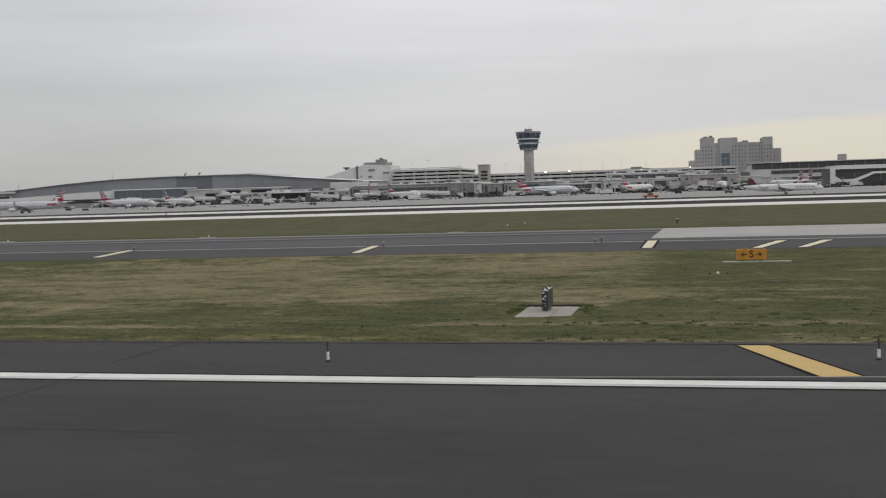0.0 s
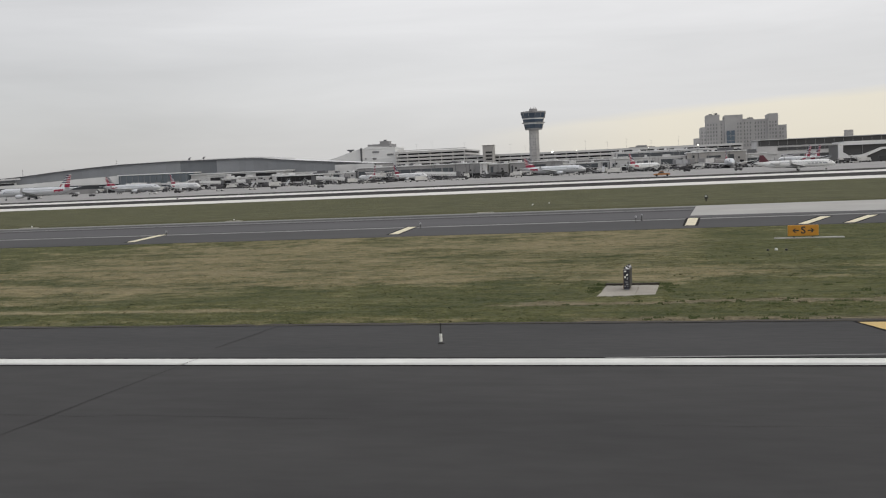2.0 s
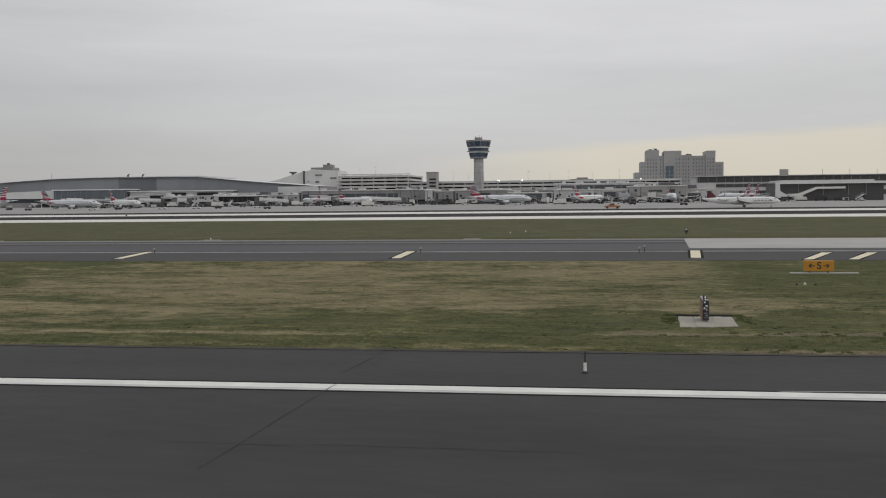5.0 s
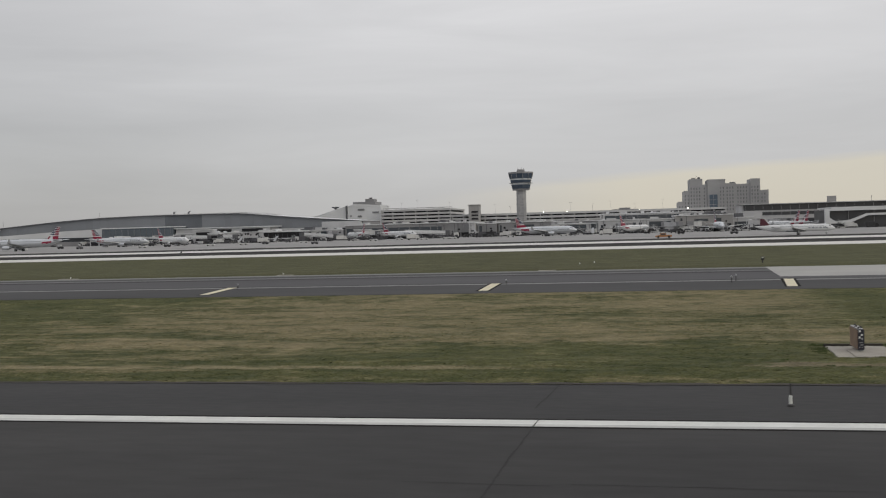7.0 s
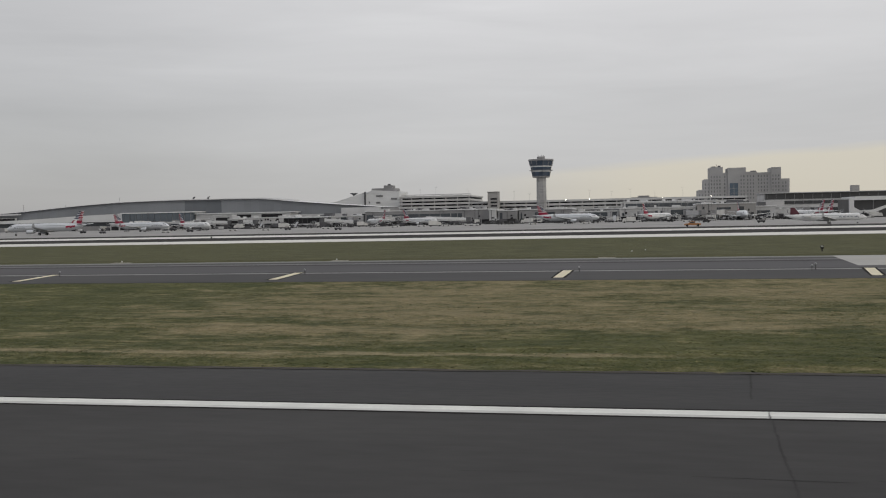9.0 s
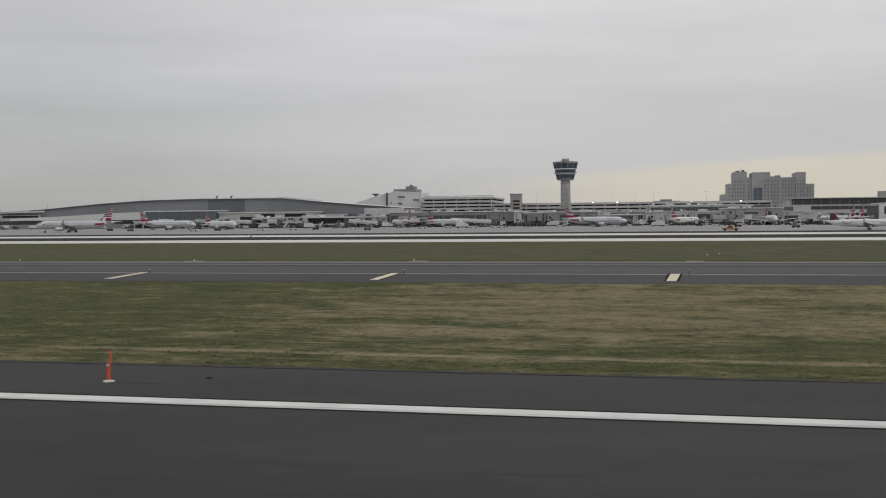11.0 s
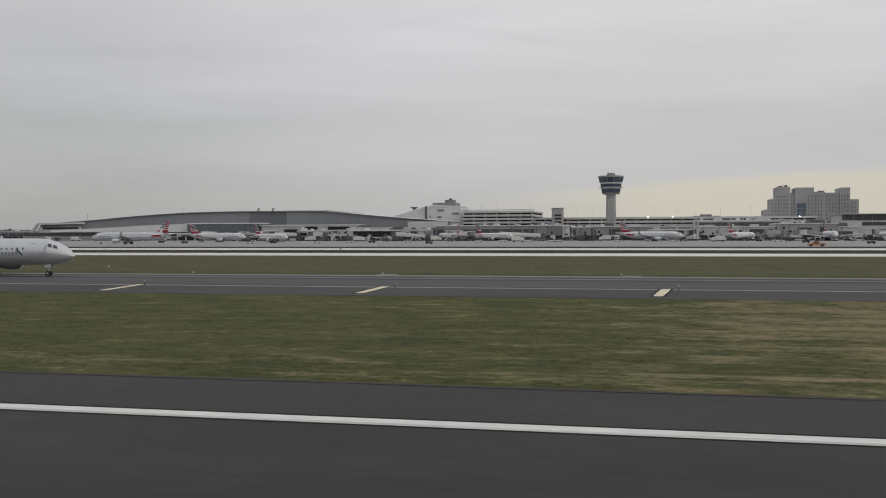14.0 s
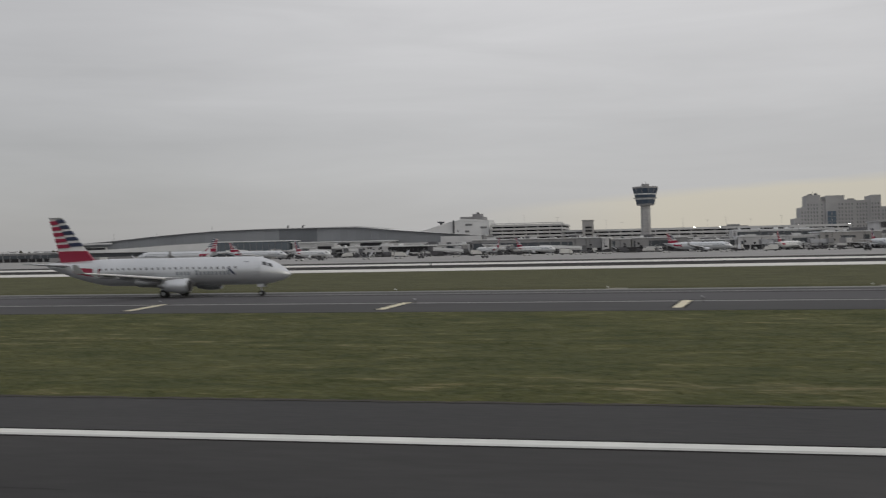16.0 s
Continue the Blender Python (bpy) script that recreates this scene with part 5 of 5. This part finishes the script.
low_building("gate_lounge", "pale gate lounge with dark strip windows", -63.2, -33.8, 640, 40, 7.1, "wallpale", ((-53, -41, 3.4, 6.0), (-38, -35, 3.2, 6.2)), extras=((-60, -56, 1.4, 5),))
low_building("gate_lounge", "pale gate lounge with dark strip windows and roof units", -33.2, 14.4, 636, 44, 8.6, "wallpale", ((-31.5, -30.2, 3.4, 5.4), (-16, -9.2, 4.2, 6.4), (-7.5, -5.6, 4.2, 6.2), (-1.0, 12.6, 3.4, 6.8)), extras=((-28, -22, 1.0, 4), (-14, -10, 1.9, 8), (0, 5, 1.2, 6)))
low_building("upper_concourse", "upper concourse with a long dark window band", -33.4, 31, 684, 30, 13.2, "wallpale", ((-30, 30, 9.2, 11.6),), extras=((-20, -15, 1.4, 8), (8, 15, 1.0, 8)))
low_building("ramp_building", "pale ramp building with small dark openings", 15.0, 50.5, 634, 44, 10.4, "walltan", ((18, 19.6, 6.6, 8.2), (19, 20.6, 2.5, 4), (27, 35.5, 6.2, 7.6), (40, 43.5, 5.2, 8.0)), extras=((20, 25, 1.0, 6), (34, 44, 2.0, 8)))
low_building("ramp_building", "low pale ramp building beside the glazed pier", 50.9, 63.4, 640, 40, 8.2, "wallpale", ((52, 60, 2.5, 5.2),), extras=((53, 58, 2.4, 6),))
low_building("link_building", "long low link building below the car park", -157, 62, 770, 18, 9.4, "wallgrey", ((-150, 55, 5.2, 7.8),))


def glazed_pier():
    t = thing("glazed_pier", 130, 725, 0, "long pale pier with two dark glazed bands", "terminal")
    wbox("body", t, 64, 210, 706, 745, 0, 16.65, "wallpale")
    wbox("roof", t, 63, 211, 703.5, 746, 16.7, 17.2, "wallpale", "thin pale overhanging roof")
    wbox("upper_glazing", t, 65, 209, 705.6, 705.95, 12.6, 16.6, "pierglass", "dark upper window band")
    wbox("middle_wall", t, 64, 77.4, 705, 705.95, 6.9, 12.4, "wallpale")
    wbox("lower_glazing", t, 77.6, 209, 705.6, 705.95, 9.2, 11.4, "pierglass", "dark lower window band")
    wbox("ground_glazing", t, 84, 209, 705.6, 705.95, 3.2, 6.6, "pierglass")
    for i in range(24):
        x = 66 + i * 6
        wbox("mullion", t, x, x + 0.25, 705.2, 705.55, 12.6, 16.1, "wallgrey")
        if x > 80:
            wbox("mullion", t, x, x + 0.25, 705.2, 705.55, 9.2, 11.4, "wallgrey")
    wbox("roof_box", t, 123.4, 128.2, 715, 722, 17.25, 21.4, "walltan", "small rooftop box")
    for x in (150, 168, 186):
        part("roof_mast", tube((x - 130, -15, 17), (x - 130, -15, 21), 0.12, 6), M["pole"], t)
    f = thing("gate_pavilion", 124, 615, 0, "glazed gate pavilion in a pale angular frame", "terminal")
    o = f.location
    wbox("body", f, 100, 160, 602, 640, 0, 10.6, "pierglass")
    wbox("top_beam", f, 98.8, 161, 599, 601.9, 10.0, 11.2, "roofpale")
    wbox("left_frame", f, 98.8, 101.2, 599, 601.9, 0, 9.95, "roofpale")
    bm = bmesh.new()
    slab_xz(bm, [(101.3 - o.x, 2.6), (111 - o.x, 2.6), (114 - o.x, 3.4), (122.5 - o.x, 7.0), (138 - o.x, 7.0), (138 - o.x, 8.2), (122 - o.x, 8.2), (112 - o.x, 4.4), (104.5 - o.x, 4.0), (101.3 - o.x, 6.0)], -15.8, -13.2)
    part("angled_frame", bm, M["roofpale"], f, "pale slanting frame")
    for x in (112, 126, 140, 150):
        wbox("mullion", f, x, x + 0.3, 601.4, 601.8, 3, 9.9, "wallgrey")
    part("back_roof", bx(-22, 30, -16, 25, 11.25, 12.2), M["roofpale"], f)


glazed_pier()


# ---- gates ----
def jet_bridge(x, y, yaw, L):
    t = thing("jet_bridge", 0, 0, 0, "pale boarding bridge standing on a wheeled column", "jet bridge", "boarding bridges")
    part("rotunda", lathe([(0, 0.6), (3.0, 0.6), (3.02, 2.0), (6.2, 2.0), (6.5, 0.6)], n=12), M["wallgrey"], t)
    part("tunnel", bx(1.9, L * 0.6, -1.4, 1.4, 3.3, 6.0), M["wallpale"], t)
    part("inner_tunnel", bx(L * 0.55, L, -1.15, 1.15, 3.45, 5.8), M["wallpale"], t)
    part("cab", bx(L, L + 2.8, -1.8, 1.8, 3.1, 6.2, bevel=0.2), M["wallgrey"], t, "dark bridge cab")
    c = part("lift_column", bx(L * 0.8, L * 0.8 + 0.5, -1.2, 1.2, 0.5, 3.4), M["metal"], t)
    for s in (-0.9, 0.9):
        part("wheel", lathe([(-0.2, 0.5), (0.2, 0.5)], "y", (L * 0.8 + 0.25, s, 0.5), 12), M["tyre"], c)
    t.matrix_basis = pose(x, y, 0, 0, 0, yaw)
    return t


for x, y, yaw, L in ((-330, 650, -70, 22), (-214, 636, -60, 16), (-176, 628, -120, 20), (-58, 628, -110, 18), (-20, 624, -70, 18), (8, 624, -60, 16), (30, 622, -110, 20), (74, 640, -80, 22), (92, 640, -110, 20)):
    jet_bridge(x, y, yaw, L)


def ramp_bridge(x, y, L, z0, z1):
    """A boarding bridge seen from its side, sloping down to its cab."""
    t = thing("sloping_bridge", x, y, 0, "pale sloping boarding bridge on a dark column", "jet bridge", "boarding bridges")
    part("tunnel", slab_xz(bmesh.new(), [(0, z0 - 2.4), (L, z1 - 2.4), (L, z1), (0, z0)], -1.4, 1.4), M["roofpale"], t)
    part("side_panel", slab_xz(bmesh.new(), [(0.3, z0 - 2.0), (L - 0.3, z1 - 2.0), (L - 0.3, z1 - 1.7), (0.3, z0 - 1.7)], -1.46, -1.41), M["wallgrey"], t, "grey side rail")
    part("cab", bx(L, L + 2.6, -1.8, 1.8, z1 - 2.6, z1 + 0.3, bevel=0.2), M["plant"], t, "dark bridge cab")
    part("rotunda", lathe([(0, 0.7), (z0 - 2.6, 0.7), (z0 - 2.58, 2.0), (z0 + 0.2, 2.0)], c=(-1.9, 0, 0), n=12), M["plant"], t, "dark round rotunda")
    col = part("lift_column", bx(L * 0.75, L * 0.75 + 0.6, -1.2, 1.2, 0.55, z1 - 1.9), M["black"], t)
    for s in (-0.9, 0.9):
        part("wheel", lathe([(-0.2, 0.5), (0.2, 0.5)], "y", (L * 0.75 + 0.3, s, 0.5), 12), M["tyre"], col)


for x, y, L, z0, z1 in ((-224.8, 616, 20, 5.7, 3.9), (-154.6, 610, 26, 5.7, 4.4), (-192, 622, 14, 5.6, 5.2), (-283, 618, 7, 5.8, 5.4), (-312, 622, 16, 6.0, 5.4)):
    ramp_bridge(x, y, L, z0, z1)


def gate_house(x, y, w, h):
    t = thing("gate_house", x, y, 0, "small grey gate house over a base painted dark as shade", "building", "gate houses")
    part("room", bx(-w / 2, w / 2, 0, 8, h * 0.45, h), M["wallpale"], t)
    part("room_window", bx(-w * 0.36, w * 0.36, -0.2, -0.02, h * 0.55, h * 0.85), M["void"], t)
    part("room_roof", bx(-w / 2 - 0.5, w / 2 + 0.5, -0.5, 8, h + 0.02, h + 0.5), M["roofpale"], t)
    # dark block coloured as the shade under the room; no stilts are built
    part("base_shade_block", bx(-w * 0.4, w * 0.4, 1, 7, 0, h * 0.44), M["void"], t)


for x, y, w, h in ((-292, 622, 8, 6.4), (-190, 630, 10, 6.4), (-308, 640, 14, 9.2)):
    gate_house(x, y, w, h)


def glazed_lounge(x0, x1, y, z0, z1):
    """A dark glazed gate lounge raised over the ramp, under a thin pale roof."""
    t = thing("glazed_lounge", (x0 + x1) / 2, y, 0, "raised gate lounge with dark glazing under a thin roof", "terminal")
    wbox("glazing", t, x0, x1, y, y + 8, z0, z1, "void", "dark band of glazing")
    wbox("roof", t, x0 - 0.6, x1 + 0.6, y - 0.8, y + 8, z1 + 0.02, z1 + 0.55, "roofpale")
    wbox("sill", t, x0 - 0.3, x1 + 0.3, y - 0.5, y + 8, z0 - 0.95, z0 - 0.02, "wallpale")
    # shade under the lounge, given as a dark block
    wbox("lounge_shade_block", t, x0 + 1, x1 - 1, y + 1, y + 7, 0, z0 - 1, "void", "dark block painted as shade at ramp level")
    n = int((x1 - x0) / 3.1)
    for i in range(n + 1):
        x = x0 + (x1 - x0) * i / n
        wbox("mullion", t, x - 0.07, x + 0.07, y - 0.2, y - 0.02, z0, z1, "plant")


glazed_lounge(-259, -228.5, 630, 2.5, 6.4)


# ---- vehicles and equipment on the apron ----
def road_wheels(t, xs, half, r):
    for x in xs:
        for s in (-1, 1):
            wv = part("wheel", lathe([(-0.14, r * 0.85), (-0.1, r), (0.1, r), (0.14, r * 0.85)], "y", (x, s * half, r), 12), M["tyre"], t)


def box_truck(mat="truckwhite", label="white box truck parked on the apron"):
    t = thing("service_truck", 0, 0, 0, label, "truck", "apron trucks")
    part("chassis", bx(-3.6, 3.3, -0.9, 0.9, 0.45, 0.8), M["black"], t)
    part("cargo_box", bx(-3.6, 1.2, -1.2, 1.2, 0.85, 3.2, bevel=0.05), M[mat], t)
    part("cab", slab_xz(bmesh.new(), [(1.35, 0.6), (3.3, 0.6), (3.3, 1.5), (2.7, 2.5), (1.35, 2.5)], -1.05, 1.05), M[mat], t)
    part("windscreen", slab_xz(bmesh.new(), [(3.2, 1.55), (3.33, 1.55), (2.78, 2.42), (2.65, 2.42)], -0.95, 0.95), M["window"], t)
    road_wheels(t, (-2.4, 2.3), 0.95, 0.45)
    return t


def tug(mat="truckgrey", label="low dark baggage tractor on the apron"):
    t = thing("baggage_tractor", 0, 0, 0, label, "tractor", "baggage tractors")
    part("body", bx(-1.6, 1.6, -0.75, 0.75, 0.35, 1.1, bevel=0.08), M[mat], t)
    part("canopy", bx(-0.9, 0.3, -0.7, 0.7, 1.75, 1.85), M[mat], t)
    for x in (-0.85, 0.25):
        for y in (-0.62, 0.62):
            part("canopy_post", bx(x - 0.04, x + 0.04, y - 0.04, y + 0.04, 1.1, 1.75), M["black"], t)
    road_wheels(t, (-1.0, 1.0), 0.7, 0.38)
    return t


def cart():
    t = thing("baggage_cart", 0, 0, 0, "covered grey baggage cart on the apron", "cart", "baggage carts")
    part("deck", bx(-1.7, 1.7, -0.8, 0.8, 0.5, 0.65), M["black"], t)
    part("cover", bx(-1.6, 1.6, -0.78, 0.78, 1.0, 2.0, bevel=0.1), M["truckgrey"], t)
    for x in (-1.6, 1.52):
        part("end_post", bx(x, x + 0.08, -0.75, 0.75, 0.65, 1.0), M["metal"], t)
    road_wheels(t, (-1.1, 1.1), 0.7, 0.28)
    return t


def car(name="car", label="parked car on the roof deck", group="cars on the car park", mat="carpaint"):
    t = thing(name, 0, 0, 0, label, "car", group)
    part("body", slab_xz(bmesh.new(), [(-2.2, 0.35), (2.2, 0.35), (2.2, 0.8), (1.2, 0.95), (-2.1, 1.0), (-2.2, 0.8)], -0.9, 0.9), M[mat], t)
    part("cabin", slab_xz(bmesh.new(), [(-1.8, 1.0), (1.1, 0.96), (0.5, 1.48), (-1.3, 1.5)], -0.78, 0.78), M["window"], t)
    road_wheels(t, (-1.35, 1.35), 0.82, 0.33)
    return t


rnd = random.Random(12)
truck = box_truck()
truck.matrix_basis = pose(-26.1, 522, 0, 0, 0, 180)
for x, y, yaw in ((20, 596, 160), (-120, 600, 90), (-232, 560, 5), (-330, 600, 0), (-440, 640, 0), (-455, 650, 180), (-480, 645, 0), (-88, 590, 170), (-130, 520, 20), (110, 585, 0), (36, 590, 80)):
    copy_thing(truck, pose(x, y, 0, 0, 0, yaw))
dark = box_truck("truckgrey", "dark catering truck parked by the gates")
dark.matrix_basis = pose(-96, 590, 0, 0, 0, 0)
for x, y, yaw in ((-104, 596, 180), (-67, 606, 0), (-150, 600, 30), (-218, 596, 0), (-290, 604, 10), (58, 580, 90), (-2, 604, 0), (88, 590, 0), (-250, 590, 170)):
    copy_thing(dark, pose(x, y, 0, 0, 0, yaw))
copy_thing(dark, pose(120, 580, 0, 0, 0, 0))
tr = tug()
tr.matrix_basis = pose(-100, 560, 0, 0, 0, 0)
ct = cart()
ct.matrix_basis = pose(-96, 560, 0, 0, 0, 0)
for i in range(46):
    x, y = rnd.uniform(-330, 95), rnd.uniform(520, 605)
    copy_thing(tr if i % 3 == 0 else ct, pose(x, y, 0, 0, 0, rnd.choice((0, 180, 90, 20, -30))))
for x, y in ((-250, 470), (-200, 480), (-300, 470), (-330, 500), (-160, 440), (30, 430), (70, 480), (10, 470), (-420, 500), (-400, 470)):
    copy_thing(tr, pose(x, y, 0, 0, 0, rnd.choice((0, 180))))


def pickup(x, y, yaw):
    t = thing("pickup_truck", 0, 0, 0, "low orange airfield pickup at the apron edge", "truck")
    part("body", slab_xz(bmesh.new(), [(-2.9, 0.45), (2.8, 0.45), (2.85, 0.95), (1.5, 1.1), (-2.9, 1.1)], -0.95, 0.95), M["truckorange"], t)
    part("cabin", slab_xz(bmesh.new(), [(-0.9, 1.1), (1.4, 1.1), (0.7, 1.8), (-0.7, 1.8)], -0.85, 0.85), M["truckorange"], t)
    part("side_window", slab_xz(bmesh.new(), [(-0.7, 1.2), (1.1, 1.2), (0.6, 1.68), (-0.6, 1.68)], -0.87, 0.87), M["window"], t)
    part("beacon_bar", bx(-0.3, 0.3, -0.6, 0.6, 1.81, 1.95), M["truckorange"], t)
    road_wheels(t, (-1.9, 1.8), 0.9, 0.4)
    t.matrix_basis = pose(x, y, 0.0, 0, 0, yaw)


pickup(-2.0, 356, 180)
pc = car()
pc.matrix_basis = pose(-150, 797, 15.75, 0, 0, 90)
for i in range(58):
    x = -146 + i * 3.5 + rnd.uniform(-0.5, 0.5)
    if rnd.random() < 0.8:
        copy_thing(pc, pose(x, 797 + rnd.uniform(-0.5, 0.5), 15.75, 0, 0, 90))


def container(mat, w, h, d, label):
    t = thing("cargo_container", 0, 0, 0, label, "container", "apron equipment")
    part("shell", bx(-w / 2, w / 2, -d / 2, d / 2, 0.35, h, bevel=0.06), M[mat], t)
    part("dolly", bx(-w / 2 - 0.3, w / 2 + 0.3, -d / 2, d / 2, 0.0, 0.34), M["black"], t)
    part("door_panel", bx(-w * 0.4, w * 0.4, -d / 2 - 0.03, -d / 2 - 0.005, 0.5, h - 0.15), M["truckgrey"], t)
    return t


def stairs_truck():
    t = thing("air_stairs", 0, 0, 0, "wheeled boarding stairs standing on the apron", "stairs", "apron equipment")
    part("chassis", bx(-3, 3, -0.9, 0.9, 0.4, 0.8), M["truckwhite"], t)
    part("flight", slab_xz(bmesh.new(), [(-3, 0.9), (-2.4, 0.9), (2.6, 3.6), (3.4, 3.6), (3.4, 3.9), (2.5, 3.9)], -0.7, 0.7), M["metal"], t)
    for s in (-0.72, 0.72):
        part("hand_rail", tube((-2.8, s, 1.9), (2.6, s, 4.9), 0.05, 6), M["metal"], t)
    part("prop", bx(2.2, 2.5, -0.5, 0.5, 0.8, 3.5), M["truckgrey"], t)
    road_wheels(t, (-2.1, 2.1), 0.85, 0.38)
    return t


def belt_loader():
    t = thing("belt_loader", 0, 0, 0, "low belt loader with a raised conveyor", "loader", "apron equipment")
    part("body", bx(-2.4, 1.6, -0.8, 0.8, 0.4, 1.0, bevel=0.06), M["truckgrey"], t)
    part("conveyor", slab_xz(bmesh.new(), [(-3.2, 0.9), (3.4, 2.3), (3.4, 2.55), (-3.2, 1.15)], -0.4, 0.4), M["tyre"], t)
    part("seat_box", bx(-0.6, 0.2, -0.75, -0.4, 1.0, 1.5), M["black"], t)
    road_wheels(t, (-1.6, 1.0), 0.75, 0.35)
    return t


c1 = container("truckgrey", 3.2, 1.9, 1.6, "dark cargo container on a dolly")
c1.matrix_basis = pose(-214, 590, 0, 0, 0, 0)
c2 = container("wallpale", 3.0, 1.8, 1.6, "pale cargo container on a dolly")
c2.matrix_basis = pose(-204, 592, 0, 0, 0, 0)
sa = stairs_truck()
sa.matrix_basis = pose(-185, 596, 0, 0, 0, 30)
bl = belt_loader()
bl.matrix_basis = pose(-172, 588, 0, 0, 0, 0)
zones = ((-300, -120, 590, 628), (-115, -64, 600, 632), (-64, 60, 585, 628), (60, 140, 570, 596), (-520, -400, 640, 666))
kinds = (c1, c2, c2, sa, bl, tr, ct, ct, truck, tr, bl)
for i in range(160):
    za = zones[(0, 0, 1, 2, 2, 3, 2, 0, 1, 4)[i % 10]]
    copy_thing(kinds[i % len(kinds)], pose(rnd.uniform(za[0], za[1]), rnd.uniform(za[2], za[3]), 0, 0, 0, rnd.choice((0, 180, 90, -90, 15, -20, 160))))
for i in range(140):
    za = ((-330, -205, 606, 636), (-205, -118, 596, 636), (-116, -64, 604, 634), (-62, 62, 596, 630))[i % 4]
    copy_thing((tr, ct, bl, c2, c1, ct)[i % 6], pose(rnd.uniform(za[0], za[1]), rnd.uniform(za[2], za[3]), 0, 0, 0, rnd.choice((0, 180, 90, -90, 25))))
for i in range(120):
    za = ((-60, 62, 572, 622), (-205, -118, 580, 622), (30, 95, 555, 600), (-330, -210, 580, 622))[i % 4]
    copy_thing((c1, bl, c2, tr, sa)[i % 5], pose(rnd.uniform(za[0], za[1]), rnd.uniform(za[2], za[3]), 0, 0, 0, rnd.choice((0, 180, 90, -90, 30))))
van = car("service_van", "white service car crossing the apron", "service cars", "truckwhite")
van.matrix_basis = pose(-226, 470, 0, 0, 0, 0)
for x, y, yaw in ((-256, 455, 180), (-212, 480, 0), (-186, 500, 10), (-150, 510, 180), (-124, 520, 0), (-60, 545, 0), (-22, 560, 180), (20, 570, 0), (-340, 480, 0), (3.5, 522, 0), (-48.7, 530, 180), (-108.5, 522, 180), (-112.5, 524, 180), (-78, 534, 0), (-140, 530, 0)):
    copy_thing(van, pose(x, y, 0, 0, 0, yaw))


def deck_lamp(x, y, z, h):
    t = thing("lamp_mast", x, y, z, "tall slim lamp mast with a twin head", "lamp", "lamp masts")
    part("mast", tube((0, 0, 0), (0, 0, h), 0.07, 6, 0.04), M["pole"], t)
    part("arm", bx(-0.9, 0.9, -0.05, 0.05, h - 0.07, h), M["pole"], t)
    for s in (-0.8, 0.8):
        part("lamp_head", bx(s - 0.3, s + 0.3, -0.2, 0.2, h + 0.01, h + 0.14), M["pole"], t)


for i, x in enumerate((-205, -193, -166, -124, -112, -62, -43, -28, -8, 14, 40)):
    deck_lamp(x, 815 + (i % 3) * 8, 15.7 if x > -158 else 21.4, 7.5 + (i % 2) * 2.0)
for x, y in ((-62.1, 562), (-48.4, 562), (18.7, 560), (-7.6, 558)):
    t = thing("flood_light", x, y, 0, "lit floodlight on a slim apron mast", "lamp", "lit floodlights")
    part("mast", tube((0, 0, 0), (0, 0, 13.4), 0.09, 6, 0.06), M["pole"], t)
    w = 0.12 if x == -7.6 else 0.26
    part("lamp_head", bx(-w, w, -0.2, 0.1, 13.4, 13.4 + 1.6 * w), M["lamp"], t, "lit lamp")
far = thing("far_building", -15, 900, 0, "flat grey building behind the car park", "building")
wbox("body", far, -28, -5, 890, 910, 0, 19.2, "wallgrey")
wbox("roof_unit", far, -22, -12, 892, 905, 19.25, 20.6, "wallgrey")


# ---- distant woods ----
def distant_woods():
    rng = np.random.default_rng(8)
    bm = bmesh.new()
    for i in range(900):
        x, y = rng.uniform(-1900, 900), rng.uniform(1250, 1500)
        h, w = rng.uniform(7, 14), rng.uniform(4, 8)
        k = rng.uniform(0.75, 1.2, 6)
        loft(bm, [[(x + math.cos(a) * w * f * k[j], y + math.sin(a) * w * f * k[-j], h * g) for j, a in enumerate((0, 1.05, 2.1, 3.14, 4.2, 5.25))] for f, g in ((0.5, 0.0), (1.0, 0.4), (0.8, 0.75), (0.2, 1.0))])
    tagged(new("distant_woods", mesh_from("distant_woods", bm, M["woods"])), "leafless grey-brown woods along the horizon", "woods", kind="stuff")


distant_woods()
